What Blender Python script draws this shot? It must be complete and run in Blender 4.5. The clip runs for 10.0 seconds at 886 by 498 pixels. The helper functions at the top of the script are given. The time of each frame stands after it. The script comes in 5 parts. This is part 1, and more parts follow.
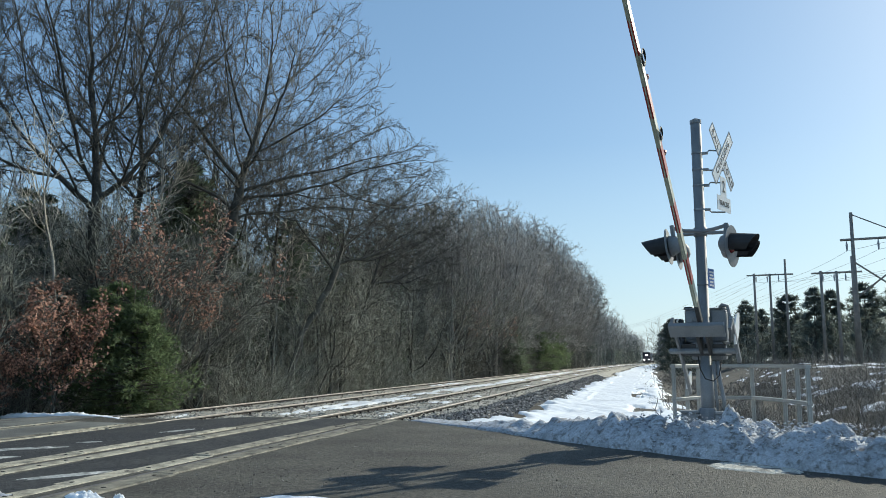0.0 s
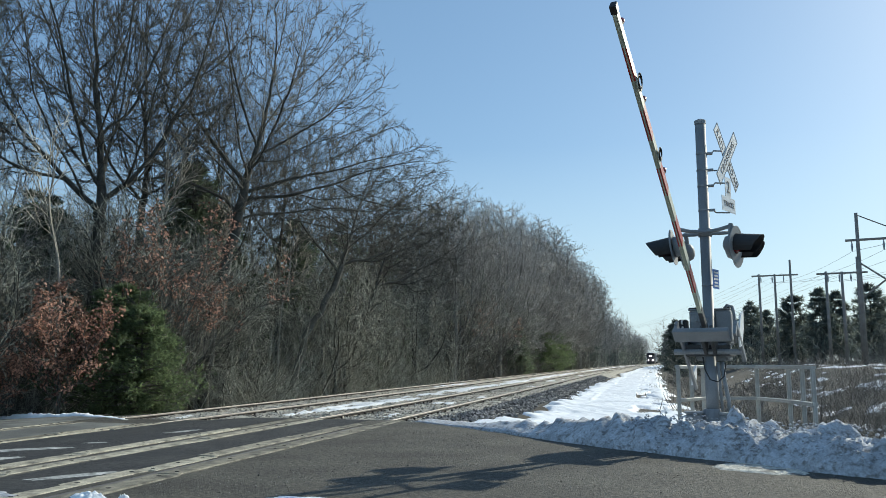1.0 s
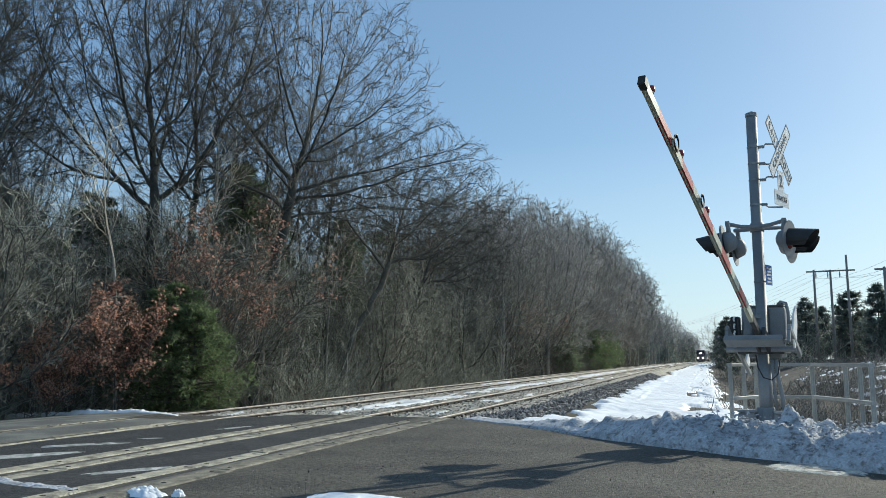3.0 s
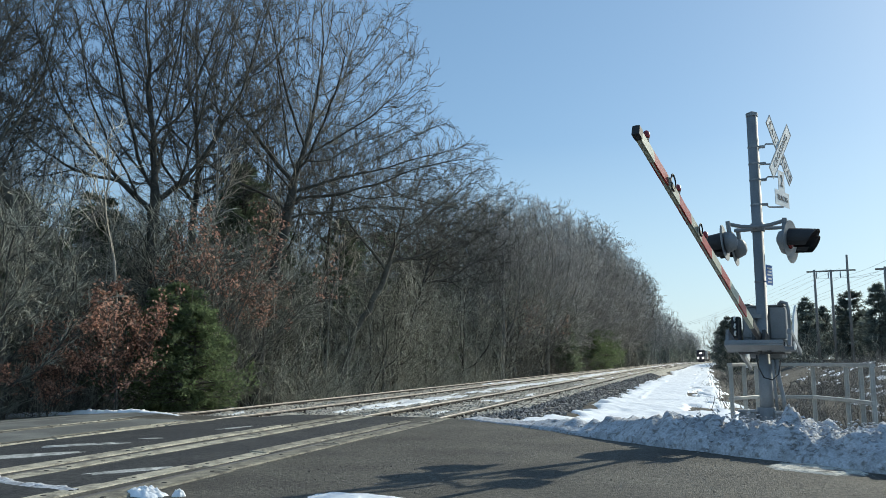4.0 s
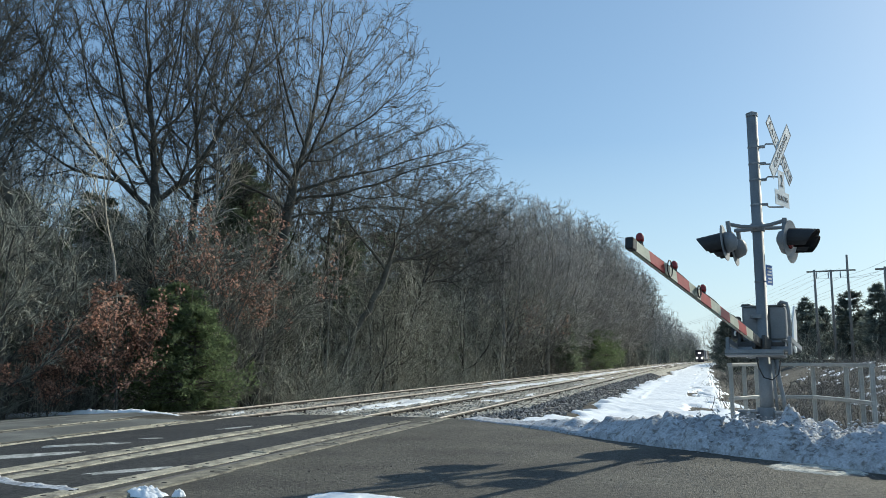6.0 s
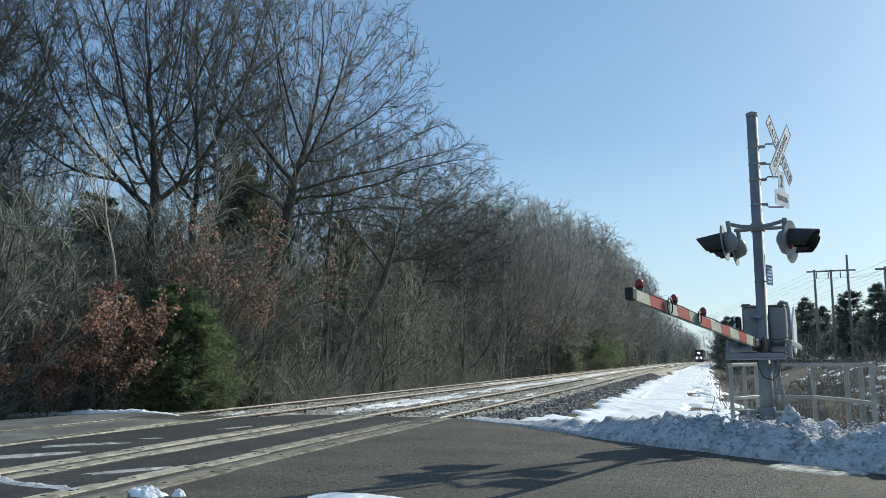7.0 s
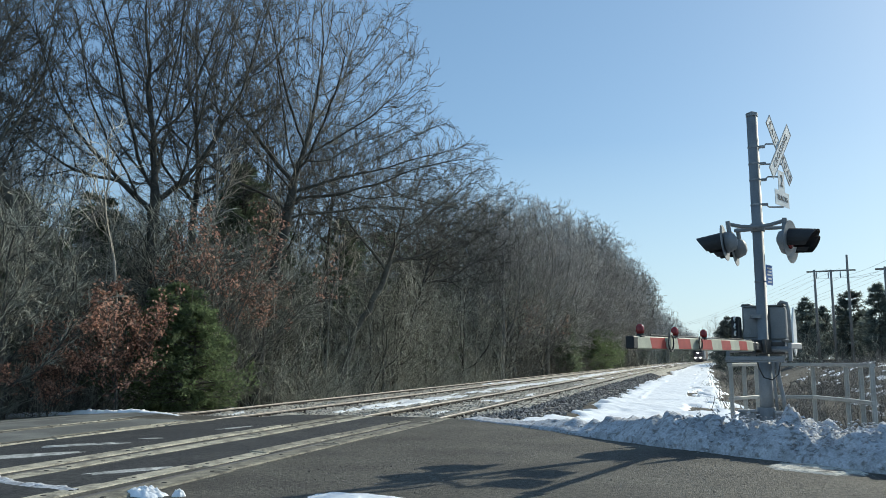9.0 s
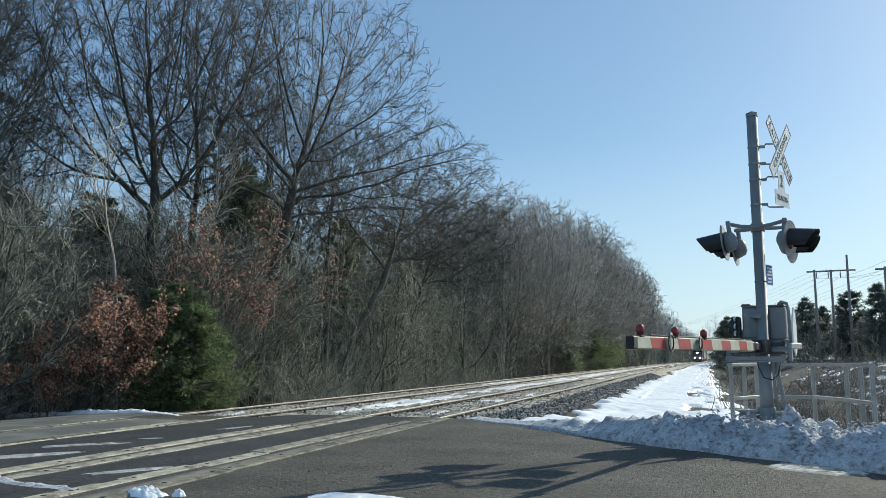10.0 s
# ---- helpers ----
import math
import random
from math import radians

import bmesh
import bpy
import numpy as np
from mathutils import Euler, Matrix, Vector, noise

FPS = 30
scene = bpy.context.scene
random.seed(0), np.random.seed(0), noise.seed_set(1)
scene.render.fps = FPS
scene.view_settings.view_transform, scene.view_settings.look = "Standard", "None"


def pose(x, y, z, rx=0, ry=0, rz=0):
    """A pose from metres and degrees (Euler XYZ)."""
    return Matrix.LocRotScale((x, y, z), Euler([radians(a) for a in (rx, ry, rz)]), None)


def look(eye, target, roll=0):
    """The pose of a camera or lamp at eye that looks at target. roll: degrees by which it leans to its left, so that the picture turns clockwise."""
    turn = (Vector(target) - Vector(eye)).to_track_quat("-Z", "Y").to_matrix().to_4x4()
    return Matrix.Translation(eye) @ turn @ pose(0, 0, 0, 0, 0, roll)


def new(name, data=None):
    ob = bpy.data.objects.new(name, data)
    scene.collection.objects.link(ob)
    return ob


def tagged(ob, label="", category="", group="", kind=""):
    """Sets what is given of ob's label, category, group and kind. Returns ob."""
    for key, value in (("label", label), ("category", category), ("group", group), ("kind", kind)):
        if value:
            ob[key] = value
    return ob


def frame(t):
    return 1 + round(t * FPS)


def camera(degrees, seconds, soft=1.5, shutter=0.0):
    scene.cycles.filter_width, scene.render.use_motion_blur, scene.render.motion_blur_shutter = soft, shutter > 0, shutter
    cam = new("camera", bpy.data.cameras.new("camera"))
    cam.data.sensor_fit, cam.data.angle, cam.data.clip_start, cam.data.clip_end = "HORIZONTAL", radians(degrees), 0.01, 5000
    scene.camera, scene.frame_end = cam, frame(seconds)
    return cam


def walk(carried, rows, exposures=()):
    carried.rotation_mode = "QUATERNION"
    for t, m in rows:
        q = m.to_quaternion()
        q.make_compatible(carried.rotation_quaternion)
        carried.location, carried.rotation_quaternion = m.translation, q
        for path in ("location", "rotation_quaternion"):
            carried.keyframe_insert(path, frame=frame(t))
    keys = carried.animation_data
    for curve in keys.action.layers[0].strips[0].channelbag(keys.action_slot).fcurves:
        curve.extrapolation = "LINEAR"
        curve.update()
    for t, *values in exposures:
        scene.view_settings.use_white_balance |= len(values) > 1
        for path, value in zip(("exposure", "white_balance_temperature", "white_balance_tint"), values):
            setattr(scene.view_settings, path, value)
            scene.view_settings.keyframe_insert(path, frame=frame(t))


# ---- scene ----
H_EYE = 1.06
cam = camera(57.64, 10.0, soft=0.8)


def eye_pose(yaw, pitch, roll=0.0):
    return pose(0, 0, H_EYE, 90 + pitch, 0, yaw) @ pose(0, 0, 0, 0, 0, roll)


walk(cam, [(0.0, eye_pose(13.86, 7.90)), (0.6, eye_pose(13.86, 7.91)), (1.0, eye_pose(14.16, 7.955)),
           (1.25, eye_pose(14.97, 7.95)), (1.5, eye_pose(15.71, 7.93)), (2.0, eye_pose(16.53, 7.87)),
           (2.5, eye_pose(17.17, 7.81)), (2.8, eye_pose(17.40, 7.795)), (3.2, eye_pose(17.515, 7.79)),
           (4.0, eye_pose(17.52, 7.79)), (10.0, eye_pose(17.52, 7.79))],
     exposures=[(0.0, 0.17, 6450, 1), (10.0, 0.17, 6450, 1)])

# ---- world, sun, exposure ----
SUN_AZ = 33.0      # degrees from +Y towards +X
SUN_EL = 27.0
world = bpy.data.worlds.new("sky")
scene.world = world
world.use_nodes = True
wn = world.node_tree
sky = wn.nodes.new("ShaderNodeTexSky")
sky.sky_type = "NISHITA"
sky.sun_disc = False
sky.sun_elevation = radians(SUN_EL)
sky.sun_rotation = radians(SUN_AZ)
sky.air_density, sky.dust_density, sky.ozone_density = 1.0, 0.5, 2.5
clear = wn.nodes.new("ShaderNodeMix")
clear.data_type = "RGBA"
clear.inputs[0].default_value = 0.36
wn.links.new(sky.outputs[0], clear.inputs[6])
clear.inputs[7].default_value = (2.2, 3.8, 6.4, 1)
# pale winter haze low in the sky, all round
up_z = wn.nodes.new("ShaderNodeSeparateXYZ")
wn.links.new(wn.nodes.new("ShaderNodeTexCoord").outputs["Generated"], up_z.inputs[0])
low_sky = wn.nodes.new("ShaderNodeMapRange")
wn.links.new(up_z.outputs[2], low_sky.inputs[0])
for k_, v_ in enumerate((-0.02, 0.26, 0.75, 0.0)):
    low_sky.inputs[k_ + 1].default_value = v_
haze = wn.nodes.new("ShaderNodeMix")
haze.data_type = "RGBA"
wn.links.new(low_sky.outputs[0], haze.inputs[0])
wn.links.new(clear.outputs[2], haze.inputs[6])
haze.inputs[7].default_value = (5.2, 6.5, 7.7, 1)
wn.links.new(haze.outputs[2], wn.nodes["Background"].inputs[0])
wn.nodes["Background"].inputs[1].default_value = 0.11
sun = new("sun", bpy.data.lights.new("sun", "SUN"))
sun.data.energy, sun.data.angle, sun.data.color = 4.0, radians(0.53), (1.0, 0.93, 0.82)
sa, se = radians(SUN_AZ), radians(SUN_EL)
sun.matrix_world = look((0, 0, 60), (-math.sin(sa) * math.cos(se), -math.cos(sa) * math.cos(se), 60 - math.sin(se)))


# ---- materials ----
def material(name, color, rough=0.8, metal=0.0, var=0.25, scale=8.0, bump=0.2, fine=60.0, second=None, patch=0.0,
             patch_scale=1.2, edge=(0.45, 0.6), island=0.0, spec=0.4, obj_var=0.0, thin=0.0):
    """A surface with grain at two scales, an optional second colour in patches, and relief."""
    m = bpy.data.materials.new(name)
    m.use_nodes = True
    nt = m.node_tree
    b = nt.nodes["Principled BSDF"]
    b.inputs["Roughness"].default_value = rough
    b.inputs["Metallic"].default_value = metal
    b.inputs["Specular IOR Level"].default_value = spec
    geo = nt.nodes.new("ShaderNodeNewGeometry")
    tc = nt.nodes.new("ShaderNodeTexCoord")

    def tex(s, detail=6.0):
        n = nt.nodes.new("ShaderNodeTexNoise")
        n.inputs["Scale"].default_value, n.inputs["Detail"].default_value = s, detail
        nt.links.new(tc.outputs["Object"], n.inputs["Vector"])
        return n.outputs["Fac"]

    def mix(kind, fac, a, c):
        n = nt.nodes.new("ShaderNodeMix")
        n.data_type, n.blend_type = "RGBA", kind
        for sock, v in ((n.inputs[0], fac), (n.inputs[6], a), (n.inputs[7], c)):
            if isinstance(v, (int, float)):
                sock.default_value = v
            elif isinstance(v, tuple):
                sock.default_value = (*v, 1)
            else:
                nt.links.new(v, sock)
        return n.outputs[2]

    def ramp(v, lo, hi, a=0.0, c=1.0):
        n = nt.nodes.new("ShaderNodeMapRange")
        nt.links.new(v, n.inputs[0])
        for i, x in enumerate((lo, hi, a, c)):
            n.inputs[i + 1].default_value = x
        return n.outputs[0]

    coarse, grain = tex(scale), tex(fine, 3.0)
    col = color
    if second:
        p = ramp(tex(patch_scale, 8.0), *edge, 0.0, 1.0 if patch == 0 else patch)
        col = mix("MIX", p, color, second)

    def multiply(c, v, amount):
        g = nt.nodes.new("ShaderNodeCombineColor")
        f = ramp(v, 0.3, 0.7, 1 - amount, 1 + amount)
        for i in range(3):
            nt.links.new(f, g.inputs[i])
        return mix("MULTIPLY", 1.0, c, g.outputs[0])

    col = multiply(col, coarse, var)
    col = multiply(col, grain, var * 0.8)
    if island:
        col = multiply(col, geo.outputs["Random Per Island"], island)
    if obj_var:
        oi = nt.nodes.new("ShaderNodeObjectInfo")
        col = multiply(col, oi.outputs["Random"], obj_var)
    nt.links.new(col, b.inputs["Base Color"])
    if bump:
        bn = nt.nodes.new("ShaderNodeBump")
        bn.inputs["Strength"].default_value, bn.inputs["Distance"].default_value = bump, 0.02
        nt.links.new(grain, bn.inputs["Height"])
        nt.links.new(bn.outputs[0], b.inputs["Normal"])
    if thin:
        tl, mx = nt.nodes.new("ShaderNodeBsdfTranslucent"), nt.nodes.new("ShaderNodeMixShader")
        nt.links.new(col, tl.inputs[0])
        mx.inputs[0].default_value = thin
        nt.links.new(b.outputs[0], mx.inputs[1])
        nt.links.new(tl.outputs[0], mx.inputs[2])
        nt.links.new(mx.outputs[0], nt.nodes["Material Output"].inputs[0])
    return m


def glow(name, color, strength):
    m = material(name, color, rough=0.3, bump=0)
    b = m.node_tree.nodes["Principled BSDF"]
    b.inputs["Emission Color"].default_value = (*color, 1)
    b.inputs["Emission Strength"].default_value = strength
    return m


M_ASPHALT = material("asphalt", (0.068, 0.062, 0.051), 0.8, var=0.5, scale=22, fine=75, bump=1.0, second=(0.12, 0.11, 0.09), patch_scale=0.9, edge=(0.35, 0.7))
M_ASPHALT_FAR = material("pale_asphalt", (0.13, 0.13, 0.12), 0.75, var=0.25, scale=1.2, fine=90, bump=0.5, second=(0.2, 0.2, 0.18), patch_scale=0.8)
M_ASPHALT_DARK = material("dark_asphalt_infill", (0.036, 0.037, 0.039), 0.8, var=0.5, scale=16, fine=70, bump=1.0, second=(0.06, 0.06, 0.058), patch_scale=1.2, edge=(0.45, 0.7))
M_GROUND = material("dead_grass_ground", (0.10, 0.09, 0.075), 0.95, var=0.4, scale=2.0, fine=30, bump=0.8, second=(0.06, 0.05, 0.035), patch_scale=0.5)
M_SNOW = material("snow", (0.90, 0.91, 0.93), 0.6, var=0.05, scale=2.0, fine=25, bump=0.5, spec=0.3)
# brown patches are dirt; the blue-grey base carries the bank's shadow as colour
M_SNOW_DIRT_SHADE = material("plowed_snow", (0.52, 0.53, 0.56), 0.8, var=0.25, scale=6.0, fine=42, bump=1.0, second=(0.20, 0.185, 0.17), patch=0.8, patch_scale=16.0, edge=(0.50, 0.66))
M_ICE = material("trodden_ice", (0.44, 0.44, 0.42), 0.6, var=0.35, scale=6, fine=40, bump=0.4, second=(0.25, 0.25, 0.23), patch_scale=9, edge=(0.5, 0.65))
M_BALLAST = material("ballast_stone", (0.20, 0.19, 0.18), 0.9, var=0.3, scale=6, fine=60, bump=0.4, island=0.55)
M_BED = material("track_bed", (0.44, 0.40, 0.33), 0.95, var=0.35, scale=9, fine=45, bump=0.9, second=(0.36, 0.33, 0.28), patch_scale=1.4, edge=(0.45, 0.6))
M_TIE = material("creosoted_tie", (0.16, 0.125, 0.095), 0.9, var=0.4, scale=12, fine=70, bump=0.5, obj_var=0.3, island=0.3)
M_TIMBER = material("weathered_crossing_timber", (0.34, 0.31, 0.24), 0.85, var=0.4, scale=6, fine=50, bump=0.6, second=(0.13, 0.12, 0.10), patch_scale=3.5, edge=(0.5, 0.66), obj_var=0.3)
M_RUBBER = material("black_flangeway", (0.03, 0.028, 0.026), 0.8, var=0.3)
# rust colour darkened to draw the shaded web as a dark line
M_RAIL = material("shaded_rail_rust", (0.035, 0.028, 0.024), 0.8, metal=0.1, var=0.35, scale=10, bump=0.2)
M_RAILTOP = material("polished_rail_head", (0.24, 0.22, 0.20), 0.6, metal=0.8, var=0.1, bump=0)
M_BARK = material("grey_bark", (0.105, 0.103, 0.09), 0.95, var=0.35, scale=3, fine=25, bump=0.6, obj_var=0.25)
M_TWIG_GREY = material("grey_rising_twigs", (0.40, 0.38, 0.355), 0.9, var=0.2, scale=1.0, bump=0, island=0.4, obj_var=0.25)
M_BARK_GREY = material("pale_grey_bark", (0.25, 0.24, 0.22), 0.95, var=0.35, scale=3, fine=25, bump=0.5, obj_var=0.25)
M_TWIG = material("bare_twigs", (0.115, 0.108, 0.092), 0.9, var=0.2, scale=1.0, bump=0, island=0.3, obj_var=0.25)
M_TWIG_PALE = material("pale_brush_stems", (0.40, 0.37, 0.30), 0.9, var=0.3, scale=1.0, bump=0, island=0.5)
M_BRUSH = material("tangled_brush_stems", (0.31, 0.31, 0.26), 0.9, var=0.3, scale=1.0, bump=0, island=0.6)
M_BIRCH = material("pale_sapling_bark", (0.30, 0.28, 0.24), 0.85, var=0.3, scale=4, bump=0.2)
M_NEEDLE = material("pine_needles", (0.15, 0.185, 0.12), 0.7, var=0.3, scale=1.0, bump=0, island=0.3, obj_var=0.2, thin=0.6)
# far needles bluer than the near ones: distance haze put into the base colour
M_NEEDLE_HAZY = material("hazy_distant_needles", (0.16, 0.185, 0.165), 0.8, var=0.3, scale=0.5, bump=0, island=0.3, obj_var=0.2, thin=0.6)
M_NEEDLE_BRIGHT = material("young_pine_needles", (0.14, 0.185, 0.095), 0.7, var=0.3, scale=1.0, bump=0, island=0.3, thin=0.6)
M_OAKLEAF = material("dry_oak_leaves", (0.40, 0.235, 0.175), 0.65, var=0.3, scale=1.5, bump=0, island=0.6, thin=0.4)
M_STEEL = material("galvanised_steel", (0.28, 0.29, 0.30), 0.55, metal=0.5, var=0.15, scale=5, bump=0.1)
M_ALU = material("grey_painted_aluminium", (0.25, 0.26, 0.27), 0.6, metal=0.1, var=0.12, scale=4, bump=0.1)
M_RAILING = material("grey_handrail_paint", (0.38, 0.38, 0.36), 0.6, var=0.15, scale=6, bump=0.1)
M_BLACK = material("black_signal_paint", (0.03, 0.03, 0.032), 0.6, var=0.2, bump=0)
M_WHITE = material("white_reflective_sheet", (0.78, 0.79, 0.78), 0.5, var=0.06, bump=0)
M_CREAM = material("weathered_white_sheeting", (0.52, 0.52, 0.41), 0.5, var=0.15, scale=6, bump=0)
M_RED = material("red_reflective_sheet", (0.42, 0.05, 0.04), 0.45, var=0.15, scale=6, bump=0)
M_LENS = material("red_lens", (0.26, 0.02, 0.02), 0.25, var=0.1, bump=0, spec=0.6)
M_BLUE = material("blue_sign_sheet", (0.03, 0.13, 0.42), 0.5, var=0.1, bump=0)
M_DARKSTEEL = material("dark_greased_steel", (0.07, 0.07, 0.07), 0.55, metal=0.3, var=0.25, bump=0.1)
M_SALT = material("salt_stained_asphalt", (0.58, 0.55, 0.48), 0.8, var=0.35, scale=14, fine=60, bump=0.6, second=(0.14, 0.135, 0.125), patch_scale=6, edge=(0.5, 0.62))
M_CONCRETE = material("foundation_concrete", (0.42, 0.42, 0.40), 0.85, var=0.2, scale=6, bump=0.3)
M_WOODPOLE = material("grey_pole_wood", (0.26, 0.24, 0.22), 0.85, var=0.2, scale=2, bump=0.2)
M_WIRE = material("conductor_wire", (0.36, 0.38, 0.41), 0.6, metal=0.2, bump=0)
M_LOCO = material("dark_locomotive_paint", (0.05, 0.045, 0.06), 0.5, var=0.15, bump=0)
M_GLASSDARK = material("cab_window_glass", (0.02, 0.025, 0.03), 0.08, var=0.05, bump=0, spec=0.8)
M_HEADLIGHT = glow("headlight_lens", (1.0, 0.95, 0.85), 14.0)


# ---- mesh building ----
def quads(name, v, f, mat):
    """A mesh from arrays of vertices and four-cornered faces."""
    me = bpy.data.meshes.new(name)
    me.vertices.add(len(v))
    me.vertices.foreach_set("co", np.asarray(v, np.float32).ravel())
    me.loops.add(f.size)
    me.loops.foreach_set("vertex_index", f.astype(np.int32).ravel())
    me.polygons.add(len(f))
    me.polygons.foreach_set("loop_start", np.arange(0, f.size, 4, dtype=np.int32))
    me.update(calc_edges=True)
    me.materials.append(mat)
    return me


class Build:
    """Collects vertices and faces for one mesh."""

    def __init__(self):
        self.v, self.f = [], []
        self.fine = {}

    def twig(self, pts, radii, kind=0):
        """A three-sided shoot, kept aside and made in bulk."""
        self.fine.setdefault((len(pts), kind), []).append(([tuple(p) for p in pts], radii))

    def add(self, verts, faces):
        k = len(self.v)
        self.v.extend(verts)
        self.f.extend([tuple(i + k for i in q) for q in faces])
        return self

    def box(self, x0, y0, z0, x1, y1, z1, m=None, c=0.0):
        """A box with its upright and level edges chamfered by c."""
        if c <= 0:
            vs = [(x, y, z) for z in (z0, z1) for y in (y0, y1) for x in (x0, x1)]
            fs = [(0, 2, 3, 1), (4, 5, 7, 6), (0, 1, 5, 4), (2, 6, 7, 3), (0, 4, 6, 2), (1, 3, 7, 5)]
        else:
            def ring(d, z):
                return [(x0 + d, y0 + c, z), (x0 + c, y0 + d, z), (x1 - c, y0 + d, z), (x1 - d, y0 + c, z),
                        (x1 - d, y1 - c, z), (x1 - c, y1 - d, z), (x0 + c, y1 - d, z), (x0 + d, y1 - c, z)]
            vs = ring(c, z0) + ring(0, z0 + c) + ring(0, z1 - c) + ring(c, z1)
            fs = [tuple(reversed(range(8))), tuple(range(24, 32))]
            for k in range(3):
                fs += [(k * 8 + i, k * 8 + (i + 1) % 8, k * 8 + 8 + (i + 1) % 8, k * 8 + 8 + i) for i in range(8)]
        if m is not None:
            vs = [tuple(m @ Vector(p)) for p in vs]
        return self.add(vs, fs)

    def tube(self, pts, radii, n=6, cap=True):
        """A tube along pts; radii is one number or one for each point."""
        pts = [Vector(p) for p in pts]
        if not isinstance(radii, (list, tuple)):
            radii = [radii] * len(pts)
        vs, fs = [], []
        side = None
        for i, p in enumerate(pts):
            d = (pts[min(i + 1, len(pts) - 1)] - pts[max(i - 1, 0)]).normalized()
            if side is None:
                side = d.cross(Vector((0.31, 0.17, 0.93)) if abs(d.z) < 0.9 else Vector((0, 1, 0))).normalized()
            side = (side - d * side.dot(d)).normalized()
            up = d.cross(side)
            for k in range(n):
                a = 2 * math.pi * k / n
                vs.append(tuple(p + (side * math.cos(a) + up * math.sin(a)) * radii[i]))
        for i in range(len(pts) - 1):
            for k in range(n):
                fs.append((i * n + k, i * n + (k + 1) % n, i * n + n + (k + 1) % n, i * n + n + k))
        if cap:
            fs += [tuple(reversed(range(n))), tuple(range(len(vs) - n, len(vs)))]
        return self.add(vs, fs)

    def bulk(self):
        """Vertices, quads and kind of every fine shoot."""
        vs, fs, ks, at = [], [], [], 0
        for (n, kind), items in self.fine.items():
            P = np.array([p for p, _ in items], float)
            R = np.array([r for _, r in items], float)
            D = np.gradient(P, axis=1)
            D /= np.linalg.norm(D, axis=2, keepdims=True) + 1e-9
            S = np.cross(D, np.array((0.42, 0.71, 0.565)))
            S /= np.linalg.norm(S, axis=2, keepdims=True) + 1e-9
            U = np.cross(D, S)
            a = np.arange(3) * 2.0944
            V = P[:, :, None] + (S[:, :, None] * np.cos(a)[:, None] + U[:, :, None] * np.sin(a)[:, None]) * R[:, :, None, None]
            m = len(items)
            i0 = (np.arange(m) * n * 3)[:, None, None] + (np.arange(n - 1) * 3)[None, :, None]
            k = np.arange(3)[None, None]
            k1 = (k + 1) % 3
            fs.append((np.stack([i0 + k, i0 + k1, i0 + 3 + k1, i0 + 3 + k], -1).reshape(-1, 4) + at))
            ks.append(np.full(m * (n - 1) * 3, kind))
            vs.append(V.reshape(-1, 3))
            at += m * n * 3
        return np.concatenate(vs), np.concatenate(fs), np.concatenate(ks)

    def mesh(self, name, mat, smooth=False, second=None):
        me = bpy.data.meshes.new(name)
        if self.fine:
            v, f, k = self.bulk()
            me = quads(name, v, f, mat)
            if second:
                me.materials.append(second)
                me.polygons.foreach_set("material_index", k.astype(np.int32))
            return me
        me.from_pydata(self.v, [], self.f)
        me.materials.append(mat)
        if smooth:
            me.polygons.foreach_set("use_smooth", [True] * len(me.polygons))
        return me


def part(name, bm, mat, parent=None, label="", smooth=False, m=None, **tags):
    """One mesh object from a Build (or from mesh data), under a thing or a part, or at top level."""
    ob = new(name, bm.mesh(name, mat, smooth) if isinstance(bm, Build) else bm)
    if parent is not None:
        ob.parent = parent
    if m is not None:
        ob.matrix_basis = m
    return tagged(ob, label, **tags)


def thing(name, label, category, m=None, **tags):
    ob = new(name)
    if m is not None:
        ob.matrix_basis = m
    return tagged(ob, label, category, **tags)


def grid_mesh(name, xs, ys, height, mat, keep=None, smooth=True):
    """A sheet over the plan with its heights from a function of arrays; keep(x, y) says which cells stay."""
    X, Y = np.meshgrid(np.array(xs, float), np.array(ys, float))
    Z = height(X, Y)
    nx, ny = len(xs), len(ys)
    idx = np.arange(nx * ny).reshape(ny, nx)
    q = np.stack([idx[:-1, :-1], idx[:-1, 1:], idx[1:, 1:], idx[1:, :-1]], -1)
    if keep is not None:
        cxm = (X[:-1, :-1] + X[1:, 1:]) / 2
        cym = (Y[:-1, :-1] + Y[1:, 1:]) / 2
        q = q[keep(cxm, cym)]
    q = q.reshape(-1, 4)
    used, inv = np.unique(q, return_inverse=True)
    v = np.stack([X, Y, Z], -1).reshape(-1, 3)[used]
    me = bpy.data.meshes.new(name)
    me.from_pydata(v.tolist(), [], inv.reshape(-1, 4).tolist())
    me.materials.append(mat)
    if smooth:
        me.polygons.foreach_set("use_smooth", [True] * len(me.polygons))
    return me


def wobble(X, Y, s, seed=0.0, octaves=3):
    """Cheap smooth noise on arrays, about -1 to 1."""
    rng = np.random.RandomState(int(seed * 10) + 5)
    out, amp = np.zeros_like(X, dtype=float), 1.0
    for o in range(octaves):
        for _ in range(4):
            a, p = rng.uniform(0, 6.28), rng.uniform(0, 6.28)
            out += amp * 0.35 * np.sin((X * math.cos(a) + Y * math.sin(a)) * s * (2.1 ** o) * rng.uniform(0.7, 1.3) + p)
        amp *= 0.55
    return out


def smooth(a, b, x):
    t = np.clip((np.asarray(x, float) - a) / (b - a), 0, 1)
    return t * t * (3 - 2 * t)


# ---- plan ----
def bend(y):
    """Sideways shift of the line where it curves gently to the east far off."""
    return 8.5e-5 * np.maximum(0, np.asarray(y, float) - 60) ** 2


